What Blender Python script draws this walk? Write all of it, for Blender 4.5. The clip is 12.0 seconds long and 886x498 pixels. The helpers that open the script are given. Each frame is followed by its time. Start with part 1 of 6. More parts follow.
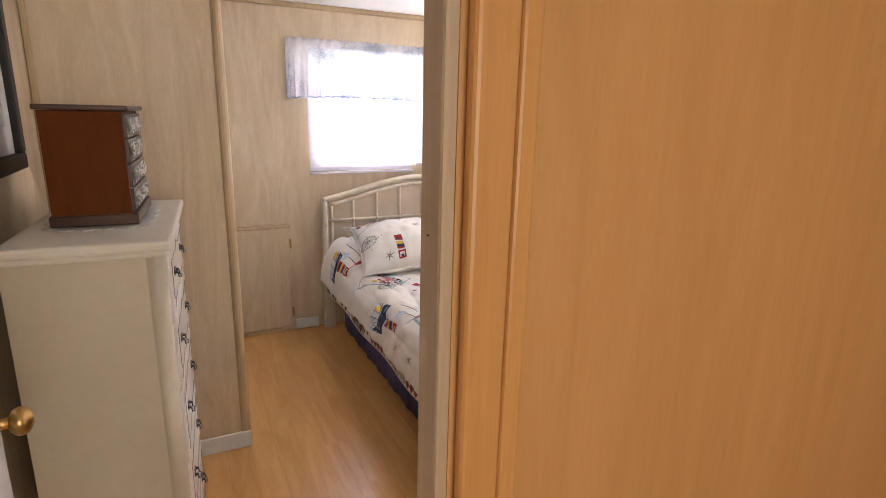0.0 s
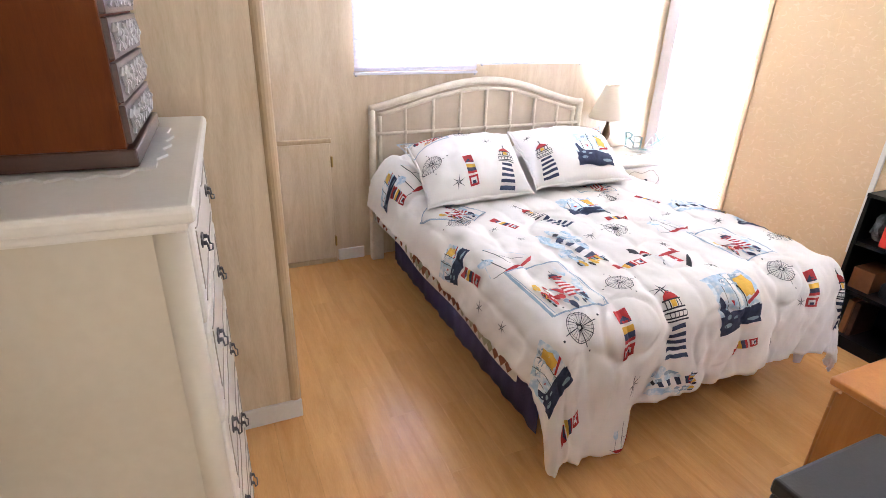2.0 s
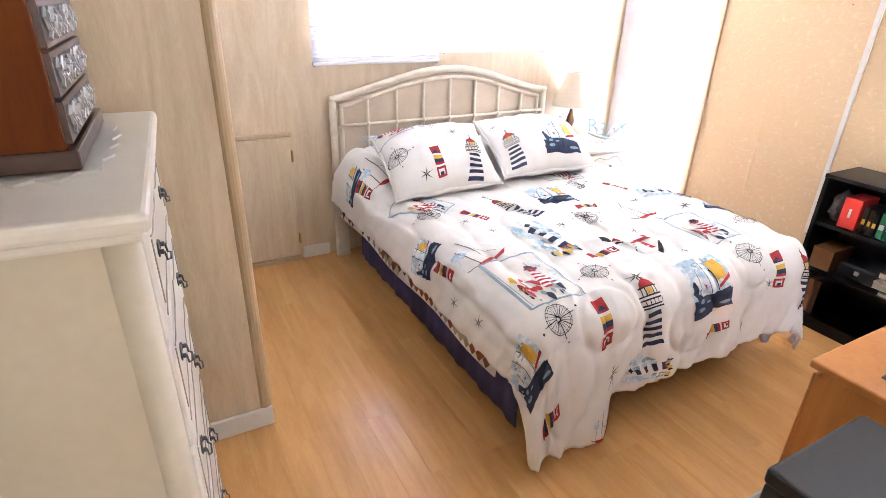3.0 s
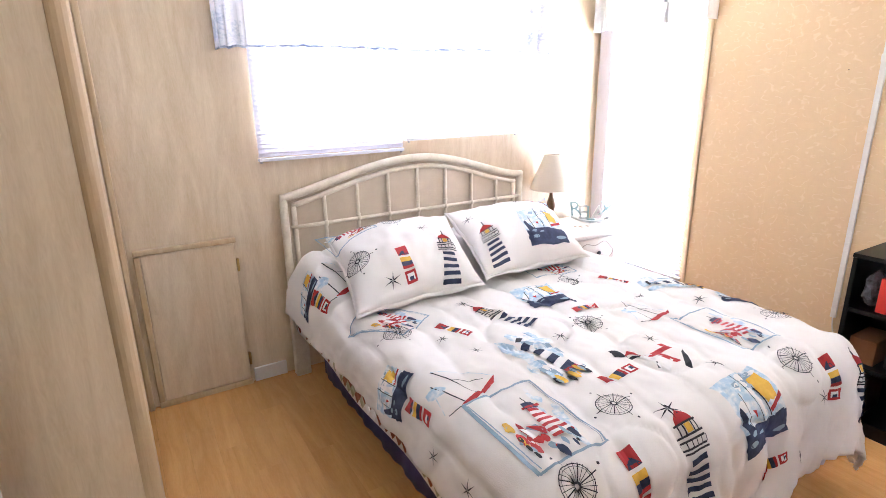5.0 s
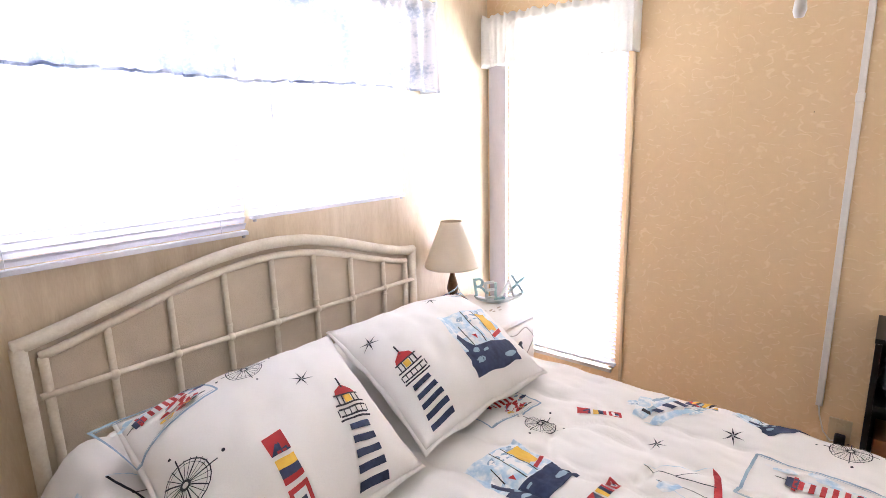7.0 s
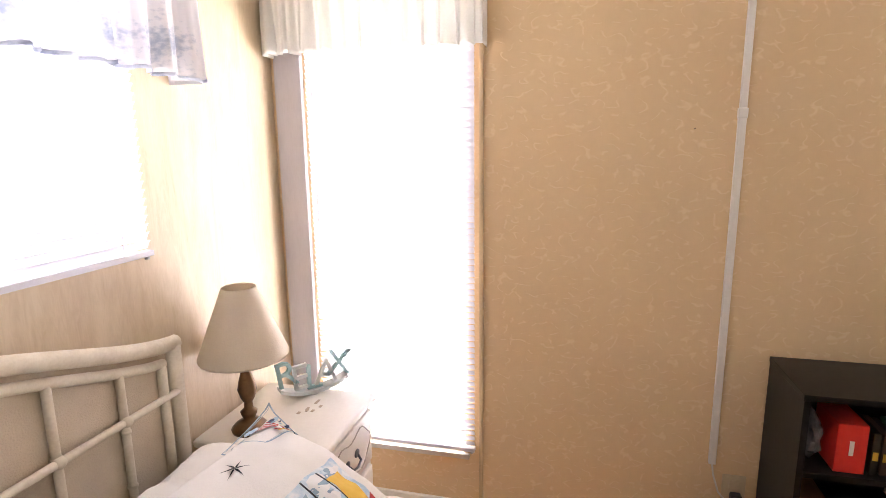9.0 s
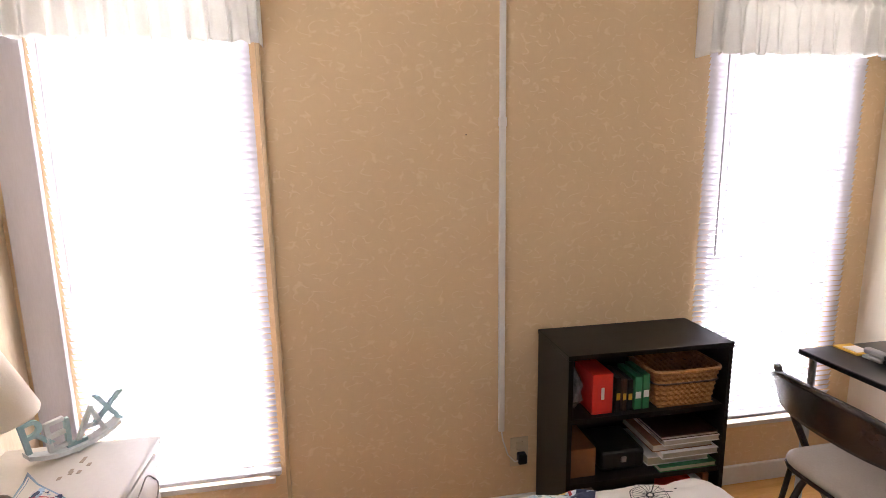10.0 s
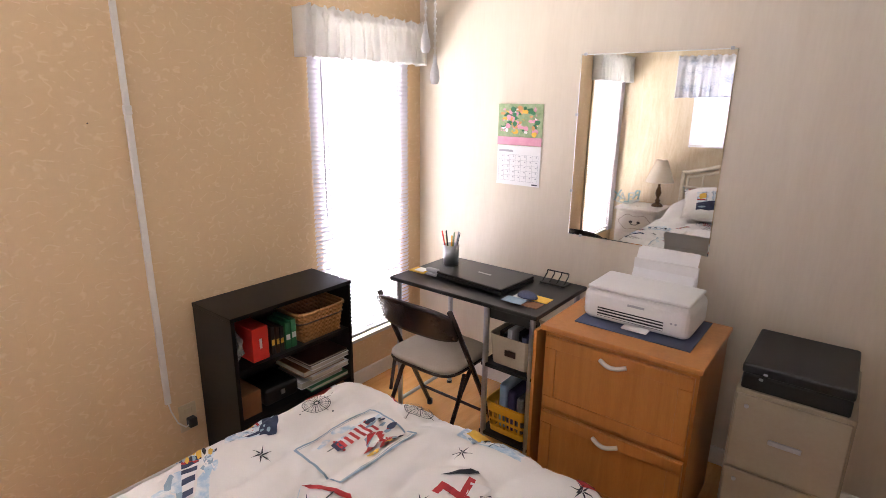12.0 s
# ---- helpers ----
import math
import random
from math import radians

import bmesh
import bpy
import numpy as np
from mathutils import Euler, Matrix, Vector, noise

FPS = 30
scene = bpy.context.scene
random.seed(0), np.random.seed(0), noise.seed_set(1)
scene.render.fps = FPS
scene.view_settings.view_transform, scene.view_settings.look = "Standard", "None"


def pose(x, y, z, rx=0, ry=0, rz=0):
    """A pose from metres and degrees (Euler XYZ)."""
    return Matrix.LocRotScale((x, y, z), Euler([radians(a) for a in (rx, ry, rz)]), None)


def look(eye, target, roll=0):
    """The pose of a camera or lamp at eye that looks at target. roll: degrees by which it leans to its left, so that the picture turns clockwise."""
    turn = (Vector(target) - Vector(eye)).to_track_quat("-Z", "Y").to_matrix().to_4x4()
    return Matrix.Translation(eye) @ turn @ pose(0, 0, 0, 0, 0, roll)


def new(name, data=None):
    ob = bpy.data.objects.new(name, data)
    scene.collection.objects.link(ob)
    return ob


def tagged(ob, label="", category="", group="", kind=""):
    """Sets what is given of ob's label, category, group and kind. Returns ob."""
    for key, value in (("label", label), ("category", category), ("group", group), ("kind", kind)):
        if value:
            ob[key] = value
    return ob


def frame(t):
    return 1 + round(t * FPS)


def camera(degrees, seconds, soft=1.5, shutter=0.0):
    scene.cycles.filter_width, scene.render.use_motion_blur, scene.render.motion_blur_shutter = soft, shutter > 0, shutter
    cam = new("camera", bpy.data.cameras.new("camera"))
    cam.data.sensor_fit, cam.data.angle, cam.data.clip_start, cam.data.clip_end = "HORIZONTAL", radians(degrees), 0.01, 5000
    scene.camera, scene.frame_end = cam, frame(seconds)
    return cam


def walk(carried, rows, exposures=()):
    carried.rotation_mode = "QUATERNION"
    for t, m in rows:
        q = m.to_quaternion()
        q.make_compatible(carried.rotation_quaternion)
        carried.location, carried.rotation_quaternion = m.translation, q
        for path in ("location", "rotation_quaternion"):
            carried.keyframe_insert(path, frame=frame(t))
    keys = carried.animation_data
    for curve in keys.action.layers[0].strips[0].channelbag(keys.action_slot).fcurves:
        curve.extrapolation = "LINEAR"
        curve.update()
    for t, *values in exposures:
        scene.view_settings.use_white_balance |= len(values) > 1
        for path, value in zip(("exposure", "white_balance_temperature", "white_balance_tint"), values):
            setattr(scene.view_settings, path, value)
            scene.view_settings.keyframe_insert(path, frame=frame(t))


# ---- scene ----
cam = camera(78.7, 12.0, soft=0.7)
PATH = [
    (0, (-3.127, -3.881, 1.596), (-2.272, -2.139, 1.108), 1.4),
    (0.5, (-3.166, -3.696, 1.598), (-2.487, -1.889, 1.073), 1.7),
    (1, (-3.179, -3.493, 1.585), (-2.454, -1.726, 0.991), -0.1),
    (1.5, (-3.133, -3.3, 1.552), (-2.42, -1.572, 0.843), 2.0),
    (2, (-3.133, -3.188, 1.537), (-2.381, -1.527, 0.716), 1.9),
    (2.5, (-3.134, -3.135, 1.53), (-2.302, -1.531, 0.674), 1.8),
    (3, (-3.136, -3.117, 1.524), (-2.267, -1.528, 0.675), 1.6),
    (5, (-2.892, -2.74, 1.482), (-1.906, -1.095, 0.914), -1.0),
    (5.5, (-2.786, -2.521, 1.473), (-1.669, -0.953, 0.93), -0.8),
    (6, (-2.655, -2.29, 1.497), (-1.53, -0.72, 0.978), -0.9),
    (6.5, (-2.588, -2.025, 1.5), (-1.26, -0.603, 1.038), -0.9),
    (8.5, (-2.056, -1.246, 1.481), (-0.302, -0.374, 1.078), -1.4),
    (9, (-1.913, -1.146, 1.487), (-0.007, -0.664, 1.115), -0.7),
    (9.5, (-1.854, -1.064, 1.509), (0.108, -1.141, 1.129), -1.8),
    (10, (-1.917, -1.053, 1.483), (0.017, -1.412, 1.122), -0.9),
    (10.5, (-2.037, -0.981, 1.556), (-0.141, -1.447, 1.122), -2.8),
    (11, (-2.083, -0.924, 1.581), (-0.295, -1.697, 1.123), -2.9),
    (11.5, (-2.147, -0.841, 1.626), (-0.608, -2.013, 1.119), -2.1),
    (12, (-2.154, -0.753, 1.628), (-0.966, -2.271, 1.095), 0.7),
]
K = 1.1  # metres per unit of the floor plan
walk(cam, [(t, look(e, g, r)) for t, e, g, r in PATH],
     exposures=[(0.0, 0.08, 6450, 11), (0.5, 0.16, 6000, 10), (1.0, 0.34, 5650, 8), (2.0, 0.64, 5750, 8), (3.0, 0.84, 5800, 8), (5.0, 0.57, 5800, 8),
                (6.5, 0.21, 5900, 8), (8.5, -0.31, 6750, 11), (9.5, -0.44, 6850, 11), (10.5, -0.60, 6400, 11), (12.0, -0.43, 6500, 13)])

# ---- world and light ----
world = bpy.data.worlds.new("sky")
world.use_nodes = True
scene.world = world
wn, wl = world.node_tree.nodes, world.node_tree.links
sky = wn.new("ShaderNodeTexSky")
sky.sky_type, sky.sun_disc = "NISHITA", False
sky.sun_elevation, sky.sun_rotation = radians(59), radians(90)
wl.new(sky.outputs[0], wn["Background"].inputs[0])
wn["Background"].inputs[1].default_value = 0.12


def sun_lamp():
    data = bpy.data.lights.new("sun", "SUN")
    data.energy, data.angle, data.color = 3.0, radians(0.5), (1.0, 0.94, 0.85)
    ob = new("sun", data)
    ob.matrix_world = look((4.0, -2.5, 7), (0, -2.58, 0.2))
    return ob


def area_light(name, eye, target, w, h, watts, color=(0.97, 0.955, 1.0)):
    data = bpy.data.lights.new(name, "AREA")
    data.shape, data.size, data.size_y, data.energy, data.color = "RECTANGLE", w * K, h * K, watts, color
    ob = new(name, data)
    ob.matrix_world = look([c * K for c in eye], [c * K for c in target])
    return ob


LIGHT = 1.4
sun_lamp()
area_light("daylight", (0.085, -0.413, 1.02), (-1, -0.413, 1.02), 0.51, 1.48, 99 * LIGHT)
area_light("daylight", (0.085, -2.528, 1.02), (-1, -2.528, 1.02), 0.505, 1.48, 98 * LIGHT)
area_light("daylight", (-1.72, 0.085, 1.40), (-1.72, -1, 1.40), 0.63, 0.57, 36 * LIGHT)
area_light("daylight", (-1.0, 0.085, 1.40), (-1.0, -1, 1.40), 0.66, 0.57, 34 * LIGHT)
# added warm fill for the hall side of the doorway; its source is unseen
area_light("hall_fill", (-2.6, -5.15, 1.3), (-2.6, -4, 1.3), 1.2, 1.1, 15 * LIGHT, (1.0, 0.9, 0.75))

# ---- materials ----
def mat(name, c1, c2=None, rough=0.5, metal=0.0, scale=5.0, fine=70.0, stretch=(1, 1, 1), bump=0.08, trans=0.0, rand=0.0, low=0.3, high=0.7, coat=0.0):
    m = bpy.data.materials.new(name)
    m.use_nodes = True
    n, l = m.node_tree.nodes, m.node_tree.links
    bsdf = n["Principled BSDF"]
    c2 = c2 or tuple(c * 0.86 for c in c1)
    tc, mp = n.new("ShaderNodeTexCoord"), n.new("ShaderNodeMapping")
    mp.inputs["Scale"].default_value = stretch
    l.new(tc.outputs["Object"], mp.inputs[0])
    if rand:
        oi, sc = n.new("ShaderNodeObjectInfo"), n.new("ShaderNodeMath")
        sc.operation = "MULTIPLY"
        sc.inputs[1].default_value = 61.0
        l.new(oi.outputs["Random"], sc.inputs[0])
        l.new(sc.outputs[0], mp.inputs["Location"])
    big, small = n.new("ShaderNodeTexNoise"), n.new("ShaderNodeTexNoise")
    big.inputs["Scale"].default_value, big.inputs["Detail"].default_value = scale, 4
    small.inputs["Scale"].default_value, small.inputs["Detail"].default_value = fine, 3
    l.new(mp.outputs[0], big.inputs["Vector"])
    l.new(mp.outputs[0], small.inputs["Vector"])
    mix = n.new("ShaderNodeMix")
    mix.inputs[0].default_value = 0.35
    l.new(big.outputs["Fac"], mix.inputs[2])
    l.new(small.outputs["Fac"], mix.inputs[3])
    ramp = n.new("ShaderNodeValToRGB")
    ramp.color_ramp.elements[0].position, ramp.color_ramp.elements[1].position = low, high
    ramp.color_ramp.elements[0].color, ramp.color_ramp.elements[1].color = (*c2, 1), (*c1, 1)
    l.new(mix.outputs[0], ramp.inputs[0])
    out = ramp.outputs[0]
    if rand:
        info, hsv, rng = n.new("ShaderNodeObjectInfo"), n.new("ShaderNodeHueSaturation"), n.new("ShaderNodeMapRange")
        rng.inputs["To Min"].default_value, rng.inputs["To Max"].default_value = 1 - rand, 1 + rand
        l.new(info.outputs["Random"], rng.inputs["Value"])
        l.new(rng.outputs[0], hsv.inputs["Value"])
        l.new(out, hsv.inputs["Color"])
        out = hsv.outputs[0]
    l.new(out, bsdf.inputs["Base Color"])
    bsdf.inputs["Roughness"].default_value, bsdf.inputs["Metallic"].default_value = rough, metal
    bsdf.inputs["Coat Weight"].default_value = coat
    if bump:
        b = n.new("ShaderNodeBump")
        b.inputs["Strength"].default_value, b.inputs["Distance"].default_value = bump, 0.004
        l.new(small.outputs["Fac"], b.inputs["Height"])
        l.new(b.outputs[0], bsdf.inputs["Normal"])
    if trans:
        tr, ms = n.new("ShaderNodeBsdfTranslucent"), n.new("ShaderNodeMixShader")
        ms.inputs[0].default_value = trans
        l.new(out, tr.inputs[0])
        l.new(bsdf.outputs[0], ms.inputs[1])
        l.new(tr.outputs[0], ms.inputs[2])
        l.new(ms.outputs[0], n["Material Output"].inputs[0])
    return m


def wallpaper(name, base, stroke, dark):
    """Tan paper with short curved embossed strokes."""
    m = mat(name, base, dark, rough=0.75, scale=1.3, fine=30, bump=0.05, low=0.2, high=0.8)
    n, l = m.node_tree.nodes, m.node_tree.links
    bsdf = n["Principled BSDF"]
    tc = n.new("ShaderNodeTexCoord")
    line, gate = n.new("ShaderNodeTexNoise"), n.new("ShaderNodeTexNoise")
    line.inputs["Scale"].default_value, line.inputs["Detail"].default_value, line.inputs["Distortion"].default_value = 21, 0.6, 0.35
    gate.inputs["Scale"].default_value, gate.inputs["Detail"].default_value = 34, 1
    mp = n.new("ShaderNodeMapping")
    mp.inputs["Scale"].default_value = (1, 0.75, 1.35)
    l.new(tc.outputs["Object"], mp.inputs["Vector"])
    l.new(mp.outputs[0], line.inputs["Vector"])
    l.new(tc.outputs["Object"], gate.inputs["Vector"])
    sub, ab, band = n.new("ShaderNodeMath"), n.new("ShaderNodeMath"), n.new("ShaderNodeMapRange")
    sub.operation, ab.operation = "SUBTRACT", "ABSOLUTE"
    sub.inputs[1].default_value = 0.5
    l.new(line.outputs["Fac"], sub.inputs[0])
    l.new(sub.outputs[0], ab.inputs[0])
    l.new(ab.outputs[0], band.inputs["Value"])
    band.inputs["From Min"].default_value, band.inputs["From Max"].default_value = 0.004, 0.045
    band.inputs["To Min"].default_value, band.inputs["To Max"].default_value = 1, 0
    g2 = n.new("ShaderNodeMapRange")
    g2.inputs["From Min"].default_value, g2.inputs["From Max"].default_value = 0.46, 0.56
    l.new(gate.outputs["Fac"], g2.inputs["Value"])
    mul = n.new("ShaderNodeMath")
    mul.operation = "MULTIPLY"
    l.new(band.outputs[0], mul.inputs[0])
    l.new(g2.outputs[0], mul.inputs[1])
    weak = n.new("ShaderNodeMath")
    weak.operation = "MULTIPLY"
    weak.inputs[1].default_value = 0.36
    l.new(mul.outputs[0], weak.inputs[0])
    mix = n.new("ShaderNodeMix")
    mix.data_type = "RGBA"
    old = bsdf.inputs["Base Color"].links[0].from_socket
    l.new(weak.outputs[0], mix.inputs[0])
    l.new(old, mix.inputs[6])
    mix.inputs[7].default_value = (*stroke, 1)
    l.new(mix.outputs[2], bsdf.inputs["Base Color"])
    b = n.new("ShaderNodeBump")
    b.inputs["Strength"].default_value, b.inputs["Distance"].default_value = 0.22, 0.003
    l.new(mul.outputs[0], b.inputs["Height"])
    l.new(b.outputs[0], bsdf.inputs["Normal"])
    return m


def wood(name, c1, c2, stretch, rough=0.45, rand=0.0, coat=0.0, scale=3.0, dist=1.2, bump=0.05):
    """Long grain: stretched, distorted noise."""
    m = mat(name, c1, c2, rough=rough, scale=scale, fine=28, stretch=stretch, bump=bump, rand=rand, coat=coat, low=0.25, high=0.75)
    for node in m.node_tree.nodes:
        if node.type == "TEX_NOISE":
            node.inputs["Distortion"].default_value = dist
    return m


M = {}
M["panel"] = wood("washed_wood_panel", (0.74, 0.61, 0.44), (0.60, 0.465, 0.30), (2.6, 2.6, 0.4), rough=0.45, dist=3.0)
M["paper"] = wallpaper("embossed_wallpaper", (0.735, 0.535, 0.315), (0.86, 0.69, 0.46), (0.655, 0.462, 0.262))
M["south"] = mat("beige_wallboard", (0.70, 0.622, 0.505), (0.645, 0.565, 0.45), rough=0.42, scale=2.5, fine=20, stretch=(5, 5, 0.6))
M["ceiling"] = mat("white_ceiling", (0.82, 0.81, 0.78), (0.74, 0.73, 0.70), rough=0.85, scale=2, fine=90, bump=0.2)
M["plank"] = wood("maple_laminate", (0.70, 0.385, 0.145), (0.575, 0.29, 0.095), (8, 0.9, 8), rough=0.22, rand=0.06, scale=2.2)
M["base"] = mat("white_trim", (0.80, 0.78, 0.75), (0.70, 0.67, 0.62), rough=0.5)
M["oak_trim"] = wood("oak_trim", (0.62, 0.47, 0.29), (0.48, 0.34, 0.19), (9, 9, 0.6), rough=0.5)
M["hallwood"] = wood("birch_hall_panel", (0.62, 0.36, 0.15), (0.50, 0.27, 0.10), (5, 5, 0.5), rough=0.4, scale=2.2)
M["casing"] = wood("pine_casing", (0.66, 0.36, 0.13), (0.52, 0.27, 0.09), (14, 14, 0.6), rough=0.35)
M["jamb"] = wood("beige_jamb", (0.52, 0.42, 0.30), (0.43, 0.33, 0.22), (12, 12, 0.6), rough=0.45)
M["door"] = mat("white_door_paint", (0.78, 0.77, 0.75), (0.70, 0.69, 0.67), rough=0.45, stretch=(3, 3, 0.5))
M["bronze"] = mat("dull_bronze", (0.20, 0.12, 0.055), (0.11, 0.06, 0.03), rough=0.35, metal=0.85)
M["brass"] = mat("aged_brass", (0.62, 0.42, 0.16), (0.40, 0.25, 0.09), rough=0.3, metal=1.0)
M["blind"] = mat("white_vinyl_slat", (0.84, 0.83, 0.88), (0.78, 0.77, 0.84), rough=0.5, bump=0.0, trans=0.3)
M["rail"] = mat("white_vinyl_rail", (0.80, 0.79, 0.85), (0.74, 0.73, 0.80), rough=0.45, bump=0.0)
M["frame"] = mat("aluminium_window_frame", (0.66, 0.63, 0.58), (0.52, 0.49, 0.45), rough=0.4, metal=0.3)
M["lace"] = mat("white_lace", (0.86, 0.84, 0.80), (0.76, 0.74, 0.70), rough=0.9, scale=14, fine=160, bump=0.25, trans=0.42)
M["palm"] = mat("palm_print_voile", (0.85, 0.84, 0.86), (0.54, 0.58, 0.66), rough=0.9, scale=6, fine=60, stretch=(1, 1, 1.6), bump=0.1, trans=0.68, low=0.38, high=0.50)
M["hem"] = mat("slate_blue_hem", (0.74, 0.76, 0.82), (0.34, 0.39, 0.52), rough=0.9, scale=9, fine=30, trans=0.62, low=0.42, high=0.52)
M["rattan"] = mat("whitewashed_rattan", (0.79, 0.71, 0.575), (0.62, 0.53, 0.40), rough=0.5, scale=18, fine=120, bump=0.15)
M["cane"] = mat("tan_cane_panel", (0.66, 0.55, 0.41), (0.54, 0.44, 0.32), rough=0.7, scale=10, fine=260, bump=0.5)
M["cloth"] = mat("white_cotton", (0.84, 0.80, 0.75), (0.78, 0.74, 0.69), rough=0.9, scale=6, fine=300, bump=0.25)
M["purple"] = mat("purple_skirt_cloth", (0.115, 0.10, 0.22), (0.07, 0.06, 0.14), rough=0.95, scale=12, fine=200, stretch=(1, 1, 0.4), bump=0.2)
M["mattress"] = mat("pale_ticking", (0.62, 0.62, 0.68), (0.5, 0.5, 0.58), rough=0.9, fine=150)
M["dresser"] = mat("cream_furniture_paint", (0.63, 0.565, 0.445), (0.56, 0.49, 0.375), rough=0.42, scale=3, fine=40, bump=0.04)
M["drtop"] = mat("white_furniture_paint", (0.78, 0.735, 0.655), (0.70, 0.65, 0.565), rough=0.28, scale=4, bump=0.03)
M["gilt"] = mat("antique_gilt_line", (0.46, 0.42, 0.35), (0.30, 0.27, 0.22), rough=0.45, metal=0.3)
M["iron"] = mat("dark_pewter", (0.14, 0.14, 0.15), (0.05, 0.05, 0.06), rough=0.3, metal=0.9)
M["cherry"] = wood("cherry_veneer", (0.135, 0.032, 0.002), (0.085, 0.019, 0.0015), (10, 10, 1.2), rough=0.6)
M["walnut"] = wood("dark_walnut", (0.075, 0.03, 0.018), (0.04, 0.016, 0.01), (4, 12, 12), rough=0.3, coat=0.3)
M["fret"] = mat("silver_fretwork", (0.55, 0.54, 0.52), (0.30, 0.29, 0.28), rough=0.4, metal=0.6)
M["black"] = mat("black_melamine", (0.010, 0.008, 0.008), (0.006, 0.005, 0.005), rough=0.38, scale=8, bump=0.03)
M["deskblack"] = mat("black_desk_laminate", (0.010, 0.010, 0.011), (0.006, 0.006, 0.007), rough=0.3, bump=0.02)
M["plastic"] = mat("black_plastic", (0.012, 0.012, 0.013), (0.007, 0.007, 0.008), rough=0.45, fine=180, bump=0.08)
M["steel"] = mat("satin_steel", (0.52, 0.53, 0.55), (0.38, 0.39, 0.41), rough=0.3, metal=0.9)
M["satin"] = mat("satin_silver", (0.74, 0.73, 0.72), (0.66, 0.65, 0.64), rough=0.4, metal=0.35, bump=0.0)
M["chrome"] = mat("chrome", (0.8, 0.8, 0.8), (0.7, 0.7, 0.7), rough=0.12, metal=1.0)
M["chairmetal"] = mat("brown_black_enamel", (0.035, 0.022, 0.020), (0.02, 0.013, 0.012), rough=0.25)
M["vinyl"] = mat("taupe_vinyl", (0.44, 0.375, 0.29), (0.36, 0.30, 0.23), rough=0.6, fine=140, bump=0.15)
M["honey"] = wood("honey_oak_veneer", (0.54, 0.225, 0.055), (0.41, 0.15, 0.032), (10, 10, 0.9), rough=0.35, scale=2.5)
M["filing"] = mat("putty_steel_paint", (0.37, 0.31, 0.22), (0.325, 0.265, 0.185), rough=0.4)
M["printer"] = mat("white_plastic", (0.80, 0.78, 0.76), (0.75, 0.73, 0.71), rough=0.4, bump=0.02)
M["sheet"] = mat("printing_paper", (0.84, 0.83, 0.82), (0.80, 0.79, 0.78), rough=0.8, bump=0.0)
M["pagecream"] = mat("cream_page_edges", (0.60, 0.54, 0.44), (0.48, 0.42, 0.33), rough=0.85, scale=3, fine=200, stretch=(1, 1, 12), bump=0.3)
M["slate"] = mat("slate_blue_mat", (0.10, 0.12, 0.20), (0.06, 0.07, 0.13), rough=0.8, fine=120)
M["wicker"] = mat("honey_wicker", (0.48, 0.22, 0.07), (0.28, 0.11, 0.03), rough=0.6, scale=40, fine=110, bump=0.6)
M["tan"] = mat("tan_plastic", (0.46, 0.38, 0.28), (0.40, 0.32, 0.23), rough=0.5)
M["yellowp"] = mat("yellow_plastic", (0.80, 0.44, 0.03), (0.70, 0.36, 0.02), rough=0.4)
M["redbox"] = mat("red_card", (0.72, 0.045, 0.03), (0.62, 0.03, 0.02), rough=0.45)
M["green"] = mat("green_card", (0.03, 0.20, 0.08), (0.02, 0.13, 0.05), rough=0.5)
M["amber"] = mat("brown_card", (0.28, 0.12, 0.045), (0.20, 0.08, 0.03), rough=0.6)
M["bag"] = mat("clear_grey_plastic_bag", (0.30, 0.31, 0.33), (0.08, 0.08, 0.09), rough=0.2, scale=30, bump=0.4)
M["shade"] = mat("cream_lamp_shade", (0.80, 0.71, 0.57), (0.74, 0.64, 0.50), rough=0.85, fine=200, bump=0.15, trans=0.3)
M["teal"] = mat("weathered_teal", (0.25, 0.42, 0.44), (0.40, 0.54, 0.55), rough=0.7, scale=25)
M["palegrey"] = mat("weathered_white", (0.66, 0.68, 0.66), (0.5, 0.53, 0.52), rough=0.7, scale=25)
M["navy"] = mat("print_navy", (0.020, 0.026, 0.060), (0.05, 0.065, 0.13), rough=0.9, scale=40)
M["red"] = mat("print_red", (0.46, 0.035, 0.035), (0.36, 0.025, 0.03), rough=0.9, scale=30)
M["yellow"] = mat("print_yellow", (0.78, 0.50, 0.08), (0.70, 0.40, 0.05), rough=0.9, scale=30)
M["sea"] = mat("print_pale_blue", (0.42, 0.57, 0.68), (0.82, 0.82, 0.80), rough=0.9, scale=32, low=0.4, high=0.58)
M["bluegrey"] = mat("print_blue_grey", (0.25, 0.35, 0.44), (0.33, 0.43, 0.50), rough=0.9, scale=30)
M["line"] = mat("print_black", (0.025, 0.025, 0.03), (0.04, 0.04, 0.05), rough=0.9, scale=30)
M["printwhite"] = mat("print_white", (0.84, 0.82, 0.80), (0.78, 0.76, 0.73), rough=0.9, scale=30)
M["brown"] = mat("quilt_brown", (0.26, 0.10, 0.055), (0.18, 0.06, 0.03), rough=0.9, scale=20)
M["sage"] = mat("quilt_sage", (0.42, 0.40, 0.28), (0.34, 0.32, 0.22), rough=0.9, scale=20)
M["pink"] = mat("print_pink", (0.72, 0.36, 0.46), (0.62, 0.25, 0.36), rough=0.7, scale=20)
M["leaf"] = mat("print_leaf_green", (0.40, 0.48, 0.28), (0.22, 0.33, 0.15), rough=0.7, scale=40)
M["orange"] = mat("print_orange", (0.66, 0.34, 0.14), (0.58, 0.26, 0.10), rough=0.7, scale=40)
M["grey"] = mat("grey_ink", (0.45, 0.45, 0.47), (0.38, 0.38, 0.40), rough=0.7)
